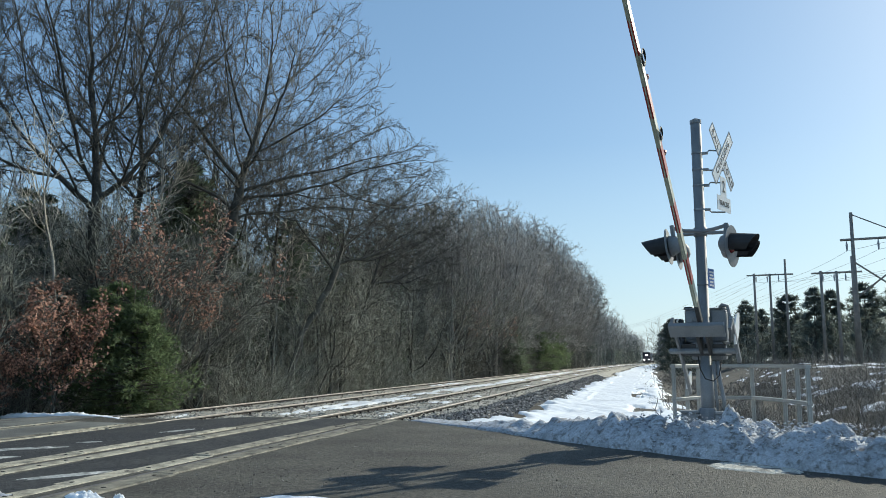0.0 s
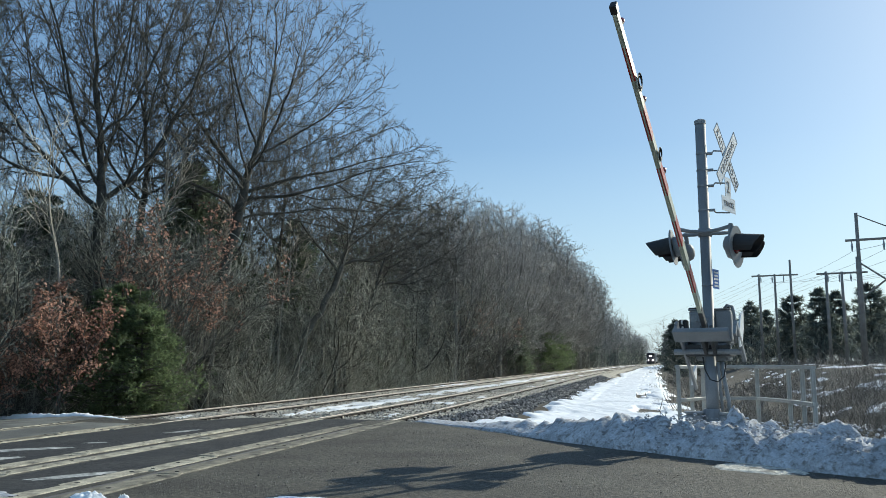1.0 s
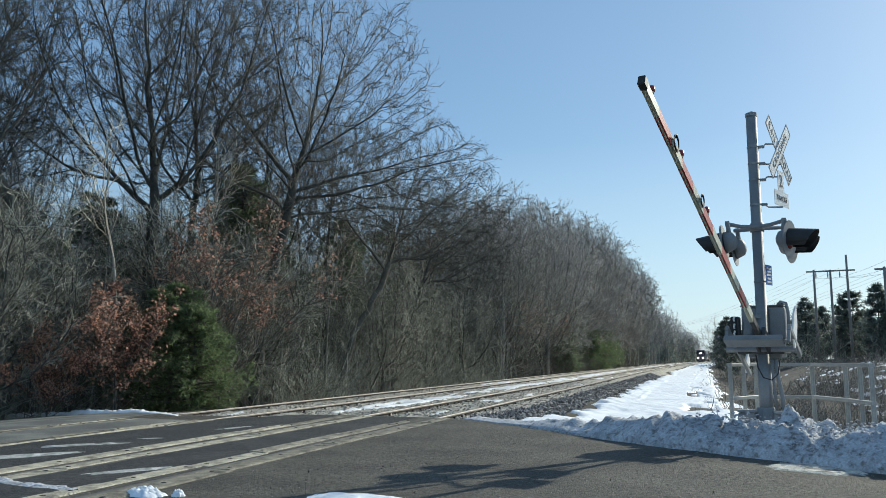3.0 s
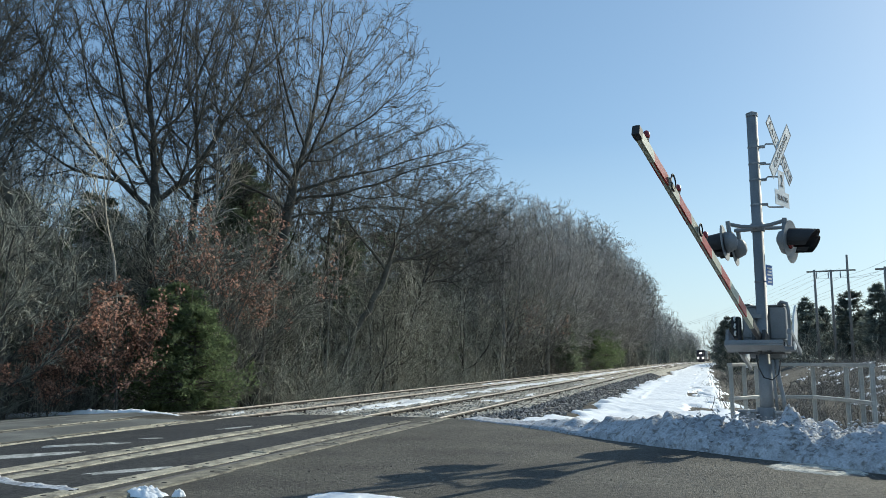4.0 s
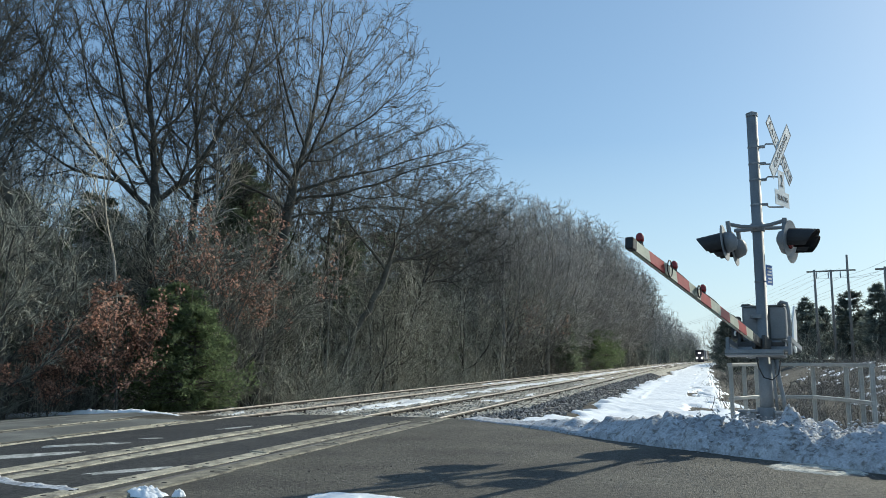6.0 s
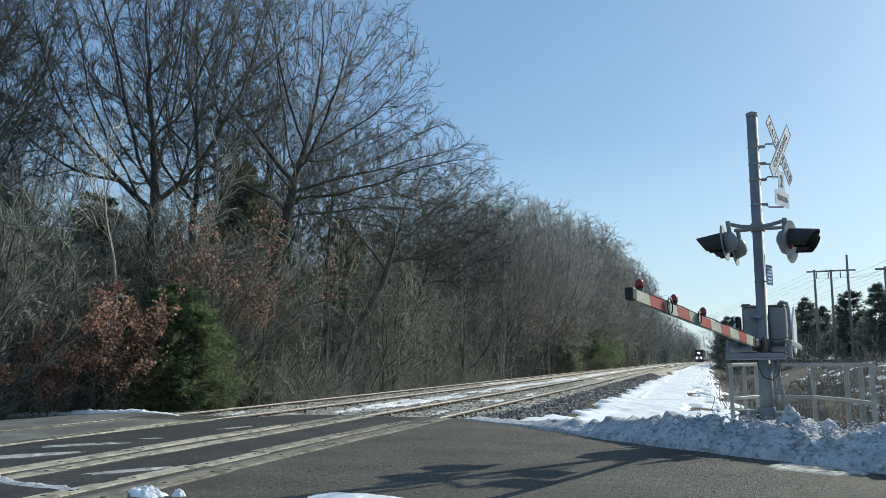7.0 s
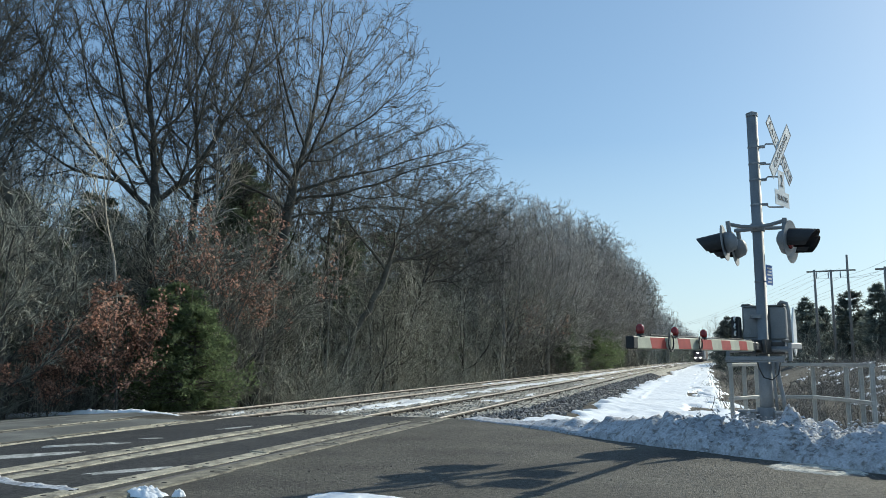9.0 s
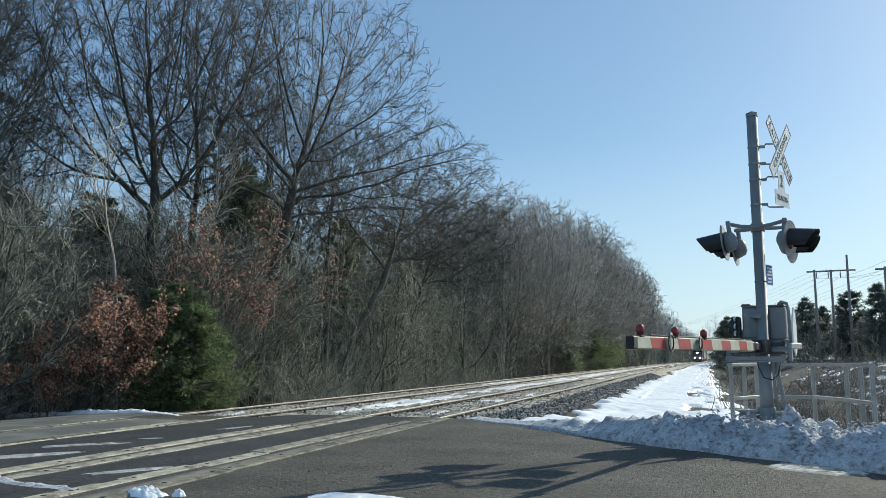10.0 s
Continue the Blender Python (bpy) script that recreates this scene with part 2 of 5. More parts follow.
ROAD = [(-46, 31), (-9.8, 14.2), (-4.4, 14.15), (-3.2, 13.25), (-1.6, 11.5), (-0.19, 10.07), (1.6, 8.53), (5, 5.9),
        (14, 0.5), (34, -9), (30, -20), (0, -9), (-14, -2), (-48, 20)]


def road_distance(X, Y):
    """Distance to the road's edge: negative on the road."""
    X, Y = np.asarray(X, float), np.asarray(Y, float)
    d2, inside = np.full(X.shape, 1e9), np.zeros(X.shape, bool)
    for (ax, ay), (bx, by) in zip(ROAD, ROAD[1:] + ROAD[:1]):
        ex, ey = bx - ax, by - ay
        t = np.clip(((X - ax) * ex + (Y - ay) * ey) / (ex * ex + ey * ey), 0, 1)
        d2 = np.minimum(d2, (X - ax - t * ex) ** 2 + (Y - ay - t * ey) ** 2)
        cross = (ay > Y) != (by > Y)
        with np.errstate(divide="ignore", invalid="ignore"):
            inside ^= cross & (X < ex * (Y - ay) / (ey if ey else 1e-9) + ax)
    d = np.sqrt(d2)
    return np.where(inside, -d, d)


def road_z(X, Y):
    return -0.06 * smooth(-7.2, -8.4, X) - 0.055 * np.maximum(0, -11.2 - X) ** 1.15 + 0 * Y


def ground_z(X, Y):
    u = X - bend(Y)
    e = road_distance(X, Y)
    side = np.interp(u, [-400, -60, -20, -14, -11.3, -10.6, -3.4, -2.2, 0.6, 2.2, 4.5, 9.5, 16, 24, 400],
                     [0.4, -0.2, -0.6, -0.7, -0.45, -0.3, -0.3, -0.5, -0.62, -0.9, -1.7, -1.6, 0.55, 0.95, 1.2])
    near = np.minimum(road_z(X, Y) - 0.12, -0.12)
    k = smooth(1.5, 6.5, e)
    k = np.where((u > -10.8) & (u < -3.2), smooth(0.0, 1.5, e), k)
    z = near * (1 - k) + side * k
    pad = smooth(3.2, 1.6, np.hypot((X - 1.3) * 0.9, Y - 12.3))
    z = z * (1 - pad) - 0.12 * pad
    far = smooth(20, 60, np.hypot(X, Y - 10))
    return z + wobble(X, Y, 0.35, 1) * 0.08 * smooth(1.0, 5.0, e) * (1 - 0.8 * ((u > -11) & (u < -3.2))) + far * wobble(X, Y, 0.03, 2) * 0.25 * (np.abs(u + 6) > 8)


def steps(*spans):
    out = []
    for a, b, d in spans:
        n = max(1, round((b - a) / d))
        out += [a + (b - a) * i / n for i in range(n)]
    return out + [spans[-1][1]]


part("ground", grid_mesh("ground", steps((-900, -120, 60), (-120, -40, 8), (-40, -18, 2), (-18, 8, 0.5), (8, 40, 1.5), (40, 130, 8), (130, 900, 60)),
                         steps((-120, -20, 10), (-20, 0, 2), (0, 30, 0.5), (30, 70, 1.5), (70, 200, 4), (200, 500, 12), (500, 2500, 80)),
                         ground_z, M_GROUND), None, kind="structure", label="leaf-littered winter ground with dead grass", category="ground")


def on_road(X, Y):
    return road_distance(X, Y) < 0.06


part("road", grid_mesh("road", steps((-48, -13, 1.0), (-13, 8, 0.12), (8, 34, 1.0)), steps((-20, 3, 1.0), (3, 14.4, 0.12), (14.4, 31, 1.0)),
                       lambda X, Y: road_z(X, Y) + 0.008 * wobble(X, Y, 0.8, 3), M_ASPHALT, keep=on_road), None,
     kind="structure", label="worn grey asphalt road over the crossing", category="road")


def infill(name, label, x0, x1, mat, y1):
    xs = steps((x0, x1, 0.2 if x0 > -12 else 0.8))
    part(name, grid_mesh(name, xs, steps((-6, y1, 0.2)), lambda X, Y: road_z(X, Y) + 0.008 * wobble(X, Y, 0.8, 3) + 0.006, mat, keep=lambda X, Y: road_distance(X, Y) < -0.02), None,
         kind="structure", label=label, category="road")


infill("road_infill", "dark asphalt filling between the near rails", -5.76, -4.90, M_ASPHALT_DARK, 14.1)
infill("road_infill_middle", "dark asphalt filling between the two tracks", -8.60, -6.50, M_ASPHALT_DARK, 14.1)
infill("road_infill_far", "pale dusty asphalt between the far rails", -10.15, -8.95, M_ASPHALT_FAR, 13.1)
infill("road_far", "pale salt-dusted asphalt beyond the tracks", -30, -10.55, M_ASPHALT_FAR, 22)


# ---- railway ----
def along(xs, y0, y1, near=1.0):
    """Points of a line at plan offset xs that follows the bend."""
    ys = steps((y0, 60, 8 * near), (60, y1, 14))
    return [(xs + float(bend(y)), y) for y in ys]


def rail_mesh(name, x, z, profile, mat):
    b = Build()
    pts = along(x, -14, 700)
    n = len(profile)
    vs = [(px + dx, py, z + dz) for px, py in pts for dx, dz in profile]
    fs = [(i * n + k, i * n + (k + 1) % n, i * n + n + (k + 1) % n, i * n + n + k) for i in range(len(pts) - 1) for k in range(n)]
    return b.add(vs, fs).mesh(name, mat)


RAILS = {"a": (-4.60, -6.11, 0.0), "b": (-8.80, -10.31, -0.06)}
tie_me = Build().box(-1.3, -0.115, -0.17, 1.3, 0.115, -0.085, c=0.015).mesh("tie", M_TIE)
plate_me = Build().box(-0.19, -0.1, -0.085, 0.19, 0.1, -0.072).box(-0.12, -0.08, -0.072, -0.085, -0.05, -0.03).box(0.085, 0.05, -0.072, 0.12, 0.08, -0.03).mesh("tie_plate", M_RAIL)


def track(x_near, x_far, z):
    xc = (x_near + x_far) / 2
    tr = thing("railway_track", "standard gauge railway track with rusty rails on timber ties", "railway track", group="railway tracks")
    for x in (x_near, x_far):
        body = part("rail", rail_mesh("rail", x, z, [(-0.036, -0.03), (-0.012, -0.04), (-0.012, -0.115), (-0.07, -0.14), (0.07, -0.14), (0.012, -0.115), (0.012, -0.04), (0.036, -0.03)], M_RAIL), None, tr)
        part("rail_head", rail_mesh("rail_head", x, z, [(-0.036, -0.03), (0.036, -0.03), (0.036, -0.006), (0.028, 0.004), (-0.028, 0.004), (-0.036, -0.006)], M_RAILTOP), None, body, "polished steel running surface")
    rng = random.Random(int(-xc * 10))
    y = 14.35
    for k in range(130):
        t = part("tie", tie_me, None, tr, m=pose(xc + float(bend(y)) + rng.uniform(-0.05, 0.05), y, z + rng.uniform(-0.012, 0.004), 0, 0, rng.uniform(-1, 1)))
        if k < 60:
            for x in (x_near, x_far):
                part("tie_plate", plate_me, None, t, m=pose(x - xc, 0, 0))
        y += 0.51
    far = Build()
    while y < 320:
        bx = xc + float(bend(y))
        far.box(bx - 1.3, y - 0.115, z - 0.17, bx + 1.3, y + 0.115, z - 0.085)
        y += 0.51
    part("far_ties", far, M_TIE, tr, kind="stuff")
    return tr


def bed_z(U, Y):
    z = np.interp(U, [-12.6, -11.6, -10.6, -8.2, -6.9, -4.2, -3.75, -2.7], [-0.62, -0.21, -0.135, -0.135, -0.09, -0.074, -0.13, -0.52])
    return z + 0.016 * wobble(U, Y, 5, 5) + 0.008 * wobble(U, Y, 14, 6)


def curved(name, us, ys, height, mat, keep=None):
    me = grid_mesh(name, us, ys, height, mat, keep)
    co = np.empty(len(me.vertices) * 3)
    me.vertices.foreach_get("co", co)
    co = co.reshape(-1, 3)
    co[:, 0] += bend(co[:, 1])
    me.vertices.foreach_set("co", co.ravel())
    return me


part("track_bed", curved("track_bed", steps((-12.6, -2.7, 0.14)), steps((14.15, 45, 0.14), (45, 100, 0.8), (100, 600, 8)), bed_z, M_BED), None,
     kind="structure", label="tan ballast track bed with snow lying between the ties", category="track bed")
track(*RAILS["a"])
track(*RAILS["b"])


def stone_cloud(count, place, size, seed, flat=0.75):
    """Angular stones, each an uneven eight-faced lump."""
    rng = np.random.RandomState(seed)
    base = np.array([(1, 0, 0), (-1, 0, 0), (0, 1, 0), (0, -1, 0), (0, 0, 1), (0, 0, -1)], float)
    tri = np.array([(0, 2, 4), (2, 1, 4), (1, 3, 4), (3, 0, 4), (2, 0, 5), (1, 2, 5), (3, 1, 5), (0, 3, 5)])
    p = place(rng, count)
    s = size * rng.uniform(0.55, 1.35, (count, 1, 1))
    v = base[None] * s * rng.uniform(0.65, 1.25, (count, 6, 1)) + rng.normal(0, 0.18, (count, 6, 3)) * s
    a = rng.uniform(0, 6.28, count)
    c, q = np.cos(a)[:, None], np.sin(a)[:, None]
    v[..., 0], v[..., 1] = v[..., 0] * c - v[..., 1] * q, v[..., 0] * q + v[..., 1] * c
    v[..., 2] *= flat
    v += p[:, None, :]
    f = (tri[None] + 6 * np.arange(count)[:, None, None]).reshape(-1, 3)
    b = Build()
    b.v, b.f = v.reshape(-1, 3).tolist(), f.tolist()
    return b


def shoulder(rng, n):
    y = 14.6 + 55 * rng.uniform(0, 1, n) ** 1.7
    u = rng.uniform(-3.95, -2.75, n) + np.where(y < 20, (20 - y) * -0.06, 0)
    return np.stack([u + bend(y), y, bed_z(u, y) + 0.01], -1)


part("ballast_stones", stone_cloud(9000, shoulder, 0.045, 11), M_BALLAST, None, kind="stuff", label="dark crushed stone ballast on the track shoulder", category="ballast")


def crib(rng, n):
    y = 14.3 + 26 * rng.uniform(0, 1, n) ** 1.6
    u = rng.uniform(-11.3, -3.9, n)
    return np.stack([u, y, bed_z(u, y) + 0.005], -1)


part("crib_stones", stone_cloud(9000, crib, 0.03, 12), material("pale_ballast", (0.42, 0.38, 0.32), 0.9, var=0.25, island=0.45, bump=0.2), None, kind="stuff", label="pale dusty ballast between the ties", category="ballast")


# crossing timbers: lengths of heavy plank on both sides of each rail
bolt_me = Build().tube([(0, 0, -0.01), (0, 0, 0.004)], 0.022, 8).mesh("bolt", M_RUBBER)


def crossing_panel(name, label, x_near, x_far, z, y1, width, seed):
    th = thing(name, label, "crossing surface")
    rng = random.Random(seed)
    for x in (x_near, x_far):
        part("flangeway", Build().box(x - 0.11, -12, z - 0.1, x - 0.04, y1, z - 0.03), M_RUBBER, th, "black flangeway groove beside the rail")
        for a, w in ((x + 0.045, width), (x - 0.12 - width, width)):
            y = -9.0 + rng.uniform(0, 1)
            while y < y1 - 0.3:
                ln = min(rng.choice((2.45, 2.45, 1.8, 1.2)), y1 - y)
                wv = w + rng.uniform(-0.03, 0.03)
                plank = part("plank", Build().box(0, 0, -0.12, wv, ln - 0.012, 0.0, c=0.012), M_TIMBER, th,
                             m=pose(a + rng.uniform(-0.02, 0.02), y, z + 0.014 + rng.uniform(-0.006, 0.006), 0, rng.uniform(-0.8, 0.8), rng.uniform(-0.15, 0.15)))
                if y > 3:
                    for by in (0.14, ln * 0.5, ln - 0.16):
                        part("bolt", bolt_me, None, plank, m=pose(wv * rng.uniform(0.4, 0.6), by, 0))
                y += ln
    return th


crossing_panel("crossing_timbers", "weathered timber crossing planks along the near rails", -4.60, -6.11, 0.0, 14.15, 0.235, 3)
crossing_panel("crossing_timbers", "narrow weathered crossing planks along the far rails", -8.80, -10.31, -0.06, 13.2, 0.12, 4)


# ---- snow ----
def snow_margin(U, Y):
    """How far inside the shoulder's snow cover a spot lies."""
    right = 1.25 + 0.5 * wobble(U * 0, Y, 0.5, 9) + 0.3 * wobble(U, Y, 2.2, 10)
    left = -3.05 + 0.22 * wobble(U, Y, 1.8, 12) + 0.12 * wobble(U, Y, 6, 14) - np.where(Y < 20, (20 - Y) * 0.16, 0)
    hole = (1.0 - wobble(U * 1.4, Y * 0.6, 2.3, 13, 4)) * 0.5 + np.where(U > -0.6, 0.0, 1.0)
    return np.minimum(np.minimum(U - left, right - U), np.minimum(hole, road_distance(U, Y) - 0.1))


def snow_right(U, Y):
    m = snow_margin(U, Y)
    return np.maximum(ground_z(U + bend(Y), Y), np.where(U < -2.2, bed_z(U, Y), -9)) - 0.07 + 0.15 * smooth(0, 0.35, m) + (0.035 * wobble(U, Y, 1.1, 7) + 0.02 * wobble(U, Y, 4.0, 8) + 0.008 * wobble(U, Y, 13, 17)) * smooth(0, 0.5, m)


part("snow_cover", curved("snow_cover", steps((-4.3, 2.4, 0.075)), steps((10.5, 26, 0.08), (26, 50, 0.16), (50, 110, 0.6), (110, 500, 6)), snow_right, M_SNOW, lambda U, Y: snow_margin(U, Y) > -0.15), None,
     kind="stuff", label="smooth bright snow lying on the railway shoulder", category="snow")


def strip_snow(name, label, a, b, cut, lift):
    def margin(U, Y):
        edge = np.minimum(U - a - 0.2 * wobble(U, Y, 0.7, 21) - 0.08 * wobble(U, Y, 5, 24), b + 0.2 * wobble(U, Y, 0.9, 22) + 0.08 * wobble(U, Y, 6, 25) - U)
        return np.minimum(edge, (wobble(U * 2, Y * 0.6, 1.3, 23) + 0.4 * wobble(U, Y, 5, 26) - cut) * 0.4)

    part(name, curved(name, steps((a - 0.5, b + 0.5, 0.07)), steps((14.3, 40, 0.1), (40, 80, 0.4), (80, 400, 4)),
                      lambda U, Y: bed_z(U, Y) - 0.04 + lift * smooth(0, 0.22, margin(U, Y)) + 0.008 * wobble(U, Y, 9, 27), M_SNOW_TRACK, lambda U, Y: margin(U, Y) > -0.1), None,
         kind="stuff", label=label, category="snow")


M_SNOW_TRACK = material("trackside_snow", (0.82, 0.82, 0.82), 0.7, var=0.15, scale=6.0, fine=30, bump=0.8, second=(0.46, 0.43, 0.38), patch=0.7, patch_scale=3.0, edge=(0.56, 0.7))
strip_snow("snow_between_tracks", "strip of packed snow between the two tracks", -8.0, -6.9, -0.55, 0.085)
strip_snow("snow_in_gauge", "patchy snow between the near rails", -5.75, -4.95, 0.5, 0.075)
strip_snow("snow_in_far_gauge", "thin patchy snow between the far rails", -10.0, -9.1, 0.85, 0.07)


def bank(name, label, line, heights, width, seed, mat=M_SNOW_DIRT_SHADE, d=0.05, rough=1.0):
    """A lumpy ridge of plowed snow along a line; heights are given at its corners."""
    pts = [Vector((x, y, 0)) for x, y in line]
    cum = [0.0]
    for a, b in zip(pts, pts[1:]):
        cum.append(cum[-1] + (b - a).length)
    n = int(cum[-1] / d)
    m = int(width / d)
    Q, N, F, H = [], [], [], []
    for i in range(n + 1):
        s = cum[-1] * i / n
        k = max(j for j in range(len(cum) - 1) if cum[j] <= s + 1e-9)
        f = (s - cum[k]) / (cum[k + 1] - cum[k])
        p = pts[k].lerp(pts[k + 1], f)
        t0 = (pts[min(k + 2, len(pts) - 1)] - pts[k]).normalized().lerp((pts[k + 1] - pts[max(k - 1, 0)]).normalized(), 1 - f).normalized()
        nrm = Vector((t0.y, -t0.x, 0))
        hgt = heights[k] * (1 - f) + heights[k + 1] * f
        for j in range(m + 1):
            w = j / m
            Q.append(p + nrm * (w * width + 0.14 * noise.noise((s * 1.1, seed, 2)) * (1 - w)))
            N.append(nrm)
            F.append(w)
            H.append(hgt)
    qx, qy = np.array([q.x for q in Q]), np.array([q.y for q in Q])
    gz, rz = ground_z(qx, qy), road_z(qx, qy) - 0.03
    b = Build()
    for q, nrm, w, hgt, g, r in zip(Q, N, F, H, gz.tolist(), rz.tolist()):
        prof = min(1.0, w / 0.38) ** 0.7 if w < 0.45 else max(0.0, 1 - ((w - 0.45) / 0.55) ** 1.7)
        lump = noise.noise((q.x * 1.3, q.y * 1.3, seed)) * 0.4 + abs(noise.noise((q.x * 3.7, q.y * 3.7, seed + 4))) * 0.30 * rough \
            + abs(noise.noise((q.x * 9, q.y * 9, seed + 9))) * 0.15 * rough + noise.noise((q.x * 22, q.y * 22, seed)) * 0.03 * rough
        z = (max(g, r) if w < 0.3 else g) + hgt * prof * (0.70 + lump) + (0.03 if 0.02 < w < 0.95 else -0.06)
        shift = 0.12 * noise.noise((q.x * 5, q.y * 5, seed + 20)) * prof
        b.v.append((q.x + nrm.x * shift, q.y + nrm.y * shift, z))
    b.f = [(i * (m + 1) + j, i * (m + 1) + j + 1, (i + 1) * (m + 1) + j + 1, (i + 1) * (m + 1) + j) for i in range(n) for j in range(m)]
    return part(name, b, mat, None, label, smooth=True, kind="stuff", category="snow")


bank("snow_bank", "lumpy plowed snow bank along the road edge", [(9, 3.2), (5, 5.85), (1.6, 8.5), (-0.19, 10.03), (-1.6, 11.45), (-3.2, 13.25), (-4.1, 14.0)],
     [0.5, 0.52, 0.52, 0.57, 0.26, 0.09, 0.05], 1.35, 3, rough=1.5)
bank("snow_bank", "low plowed snow ridge beyond the far track", [(-9.9, 13.9), (-10.6, 14.3), (-13, 15.4), (-20, 18.7)], [0.0, 0.03, 0.10, 0.2], 0.5, 6, mat=M_SNOW, rough=2.4, d=0.035)
bank("snow_ridge", "low ridge of dirty snow on the asphalt", [(-4.85, 5.42), (-5.9, 5.60), (-7.5, 6.1)], [0.03, 0.05, 0.06], 0.42, 8, d=0.02, rough=2.6)


def chunks(rng, n):
    t = rng.uniform(0, 1, n)
    x = np.interp(t, [0, 0.35, 0.6, 0.8, 1], [4.4, 1.6, -0.19, -1.6, -3.2])
    y = np.interp(t, [0, 0.35, 0.6, 0.8, 1], [6.30, 8.48, 10.03, 11.45, 13.2])
    off = rng.uniform(0.03, 1.0, n)
    x, y = x + 0.64 * off, y + 0.77 * off
    w = off / 1.35
    prof = np.where(w < 0.45, np.minimum(1, w / 0.38) ** 0.7, 1 - np.clip((w - 0.45) / 0.55, 0, 1) ** 1.7)
    hh = np.interp(t, [0, 0.6, 0.8, 1], [0.5, 0.5, 0.22, 0.07]) * prof
    return np.stack([x, y, -0.03 - 0.09 * smooth(0.2, 0.35, w) + hh * rng.uniform(0.85, 1.12, n)], -1)


part("snow_lumps", stone_cloud(2400, chunks, 0.021, 31, 0.6), M_SNOW_DIRT_SHADE, None, kind="stuff", label="broken lumps of crusted snow on the bank", category="snow")


def mound(name, label, x, y, rx, ry, hgt, turn, seed, mat, z=0.0, n=40):
    """A shallow irregular patch or small heap with a ragged outline."""
    vs, fs = [(0, 0, hgt)], []
    rings = 10
    for r in range(1, rings + 1):
        for k in range(n):
            a = 2 * math.pi * k / n
            edge = 1 + 0.35 * noise.noise((math.cos(a) * 1.6, math.sin(a) * 1.6, seed)) + 0.2 * noise.noise((math.cos(a) * 5, math.sin(a) * 5, seed))
            f = r / rings * edge
            zz = hgt * (1 - (r / rings) ** 2) * (1 + 0.6 * noise.noise((f * math.cos(a) * 4, f * math.sin(a) * 4, seed + 3)) + 0.5 * noise.noise((f * math.cos(a) * 11, f * math.sin(a) * 11, seed + 6))) if r < rings else -0.012
            vs.append((rx * f * math.cos(a), ry * f * math.sin(a), zz))
    fs += [(0, 1 + k, 1 + (k + 1) % n) for k in range(n)]
    for r in range(rings - 1):
        fs += [(1 + r * n + k, 1 + (r + 1) * n + k, 1 + (r + 1) * n + (k + 1) % n, 1 + r * n + (k + 1) % n) for k in range(n)]
    return part(name, Build().add(vs, fs), mat, None, label, smooth=True, m=pose(x, y, z, 0, 0, turn), category="snow patch" if mat is M_SNOW else "ice patch" if mat is M_ICE else "road patch")


mound("snow_mound", "small heap of crusty snow on the asphalt", -4.22, 5.55, 0.24, 0.12, 0.055, -20, 1.3, M_SNOW)
mound("snow_mound", "small upright lump of snow on the asphalt", -3.93, 5.58, 0.05, 0.05, 0.045, 0, 2.1, M_SNOW)
mound("snow_patch", "flat melting snow patch on the asphalt", -2.5, 5.86, 0.58, 0.24, 0.025, -12, 3.7, M_SNOW)
mound("ice_patch", "grey trodden ice beside the far rails", -7.26, 8.5, 0.62, 0.22, 0.012, 40, 4.2, M_ICE)
mound("ice_patch", "grey trodden ice on the asphalt", -7.2, 7.2, 0.9, 0.25, 0.014, 55, 5.2, M_ICE)
mound("ice_patch", "small scrap of ice on the asphalt", -7.05, 9.37, 0.25, 0.1, 0.01, 40, 6.2, M_ICE)
mound("ice_patch", "thin ice streak on the asphalt", -6.9, 11.2, 0.7, 0.16, 0.01, 80, 6.9, M_ICE)
mound("ice_patch", "thin ice smear by the crossing timbers", -5.2, 6.6, 0.5, 0.12, 0.012, 60, 7.4, M_ICE, z=0.008)
mound("road_patch", "pale salt-stained patch on the asphalt", 1.0, 8.72, 0.50, 0.30, 0.012, -38, 8.2, M_SALT, z=0.014)


def grit(rng, n):
    x, y = rng.uniform(-7.6, 2.0, n), 5.0 + 7.5 * rng.uniform(0, 1, n) ** 1.5
    ok = (road_distance(x, y) < -0.1) & (np.abs(x + 5.35) > 1.1)
    x, y = np.where(ok, x, -3.0 + 0.5 * rng.normal(size=n)), np.where(ok, y, 7.0 + rng.normal(size=n))
    return np.stack([x, y, road_z(x, y) + 0.012], -1)


part("road_grit", stone_cloud(700, grit, 0.0065, 41), M_BALLAST, None, kind="stuff", label="scattered grit and small stones on the asphalt", category="gravel")


# ---- crossing signal ----
MAST = (0.84, 11.79)
signal = thing("crossing_signal", "grey railway crossing signal with crossbuck, red lamps and lowering gate", "crossing signal", pose(*MAST, 0))
CB_RIGHT = Vector((0.423, 0.906, 0))
SIGN_TURN = math.degrees(math.atan2(0.906, 0.423))


def sign_pose(x, y, z, spin=0.0):
    """A pose whose x runs along the sign, z is up and -y is its face; spin turns it in its plane."""
    return pose(x - MAST[0], y - MAST[1], z, 0, 0, SIGN_TURN) @ pose(0, 0, 0, 0, spin, 0)


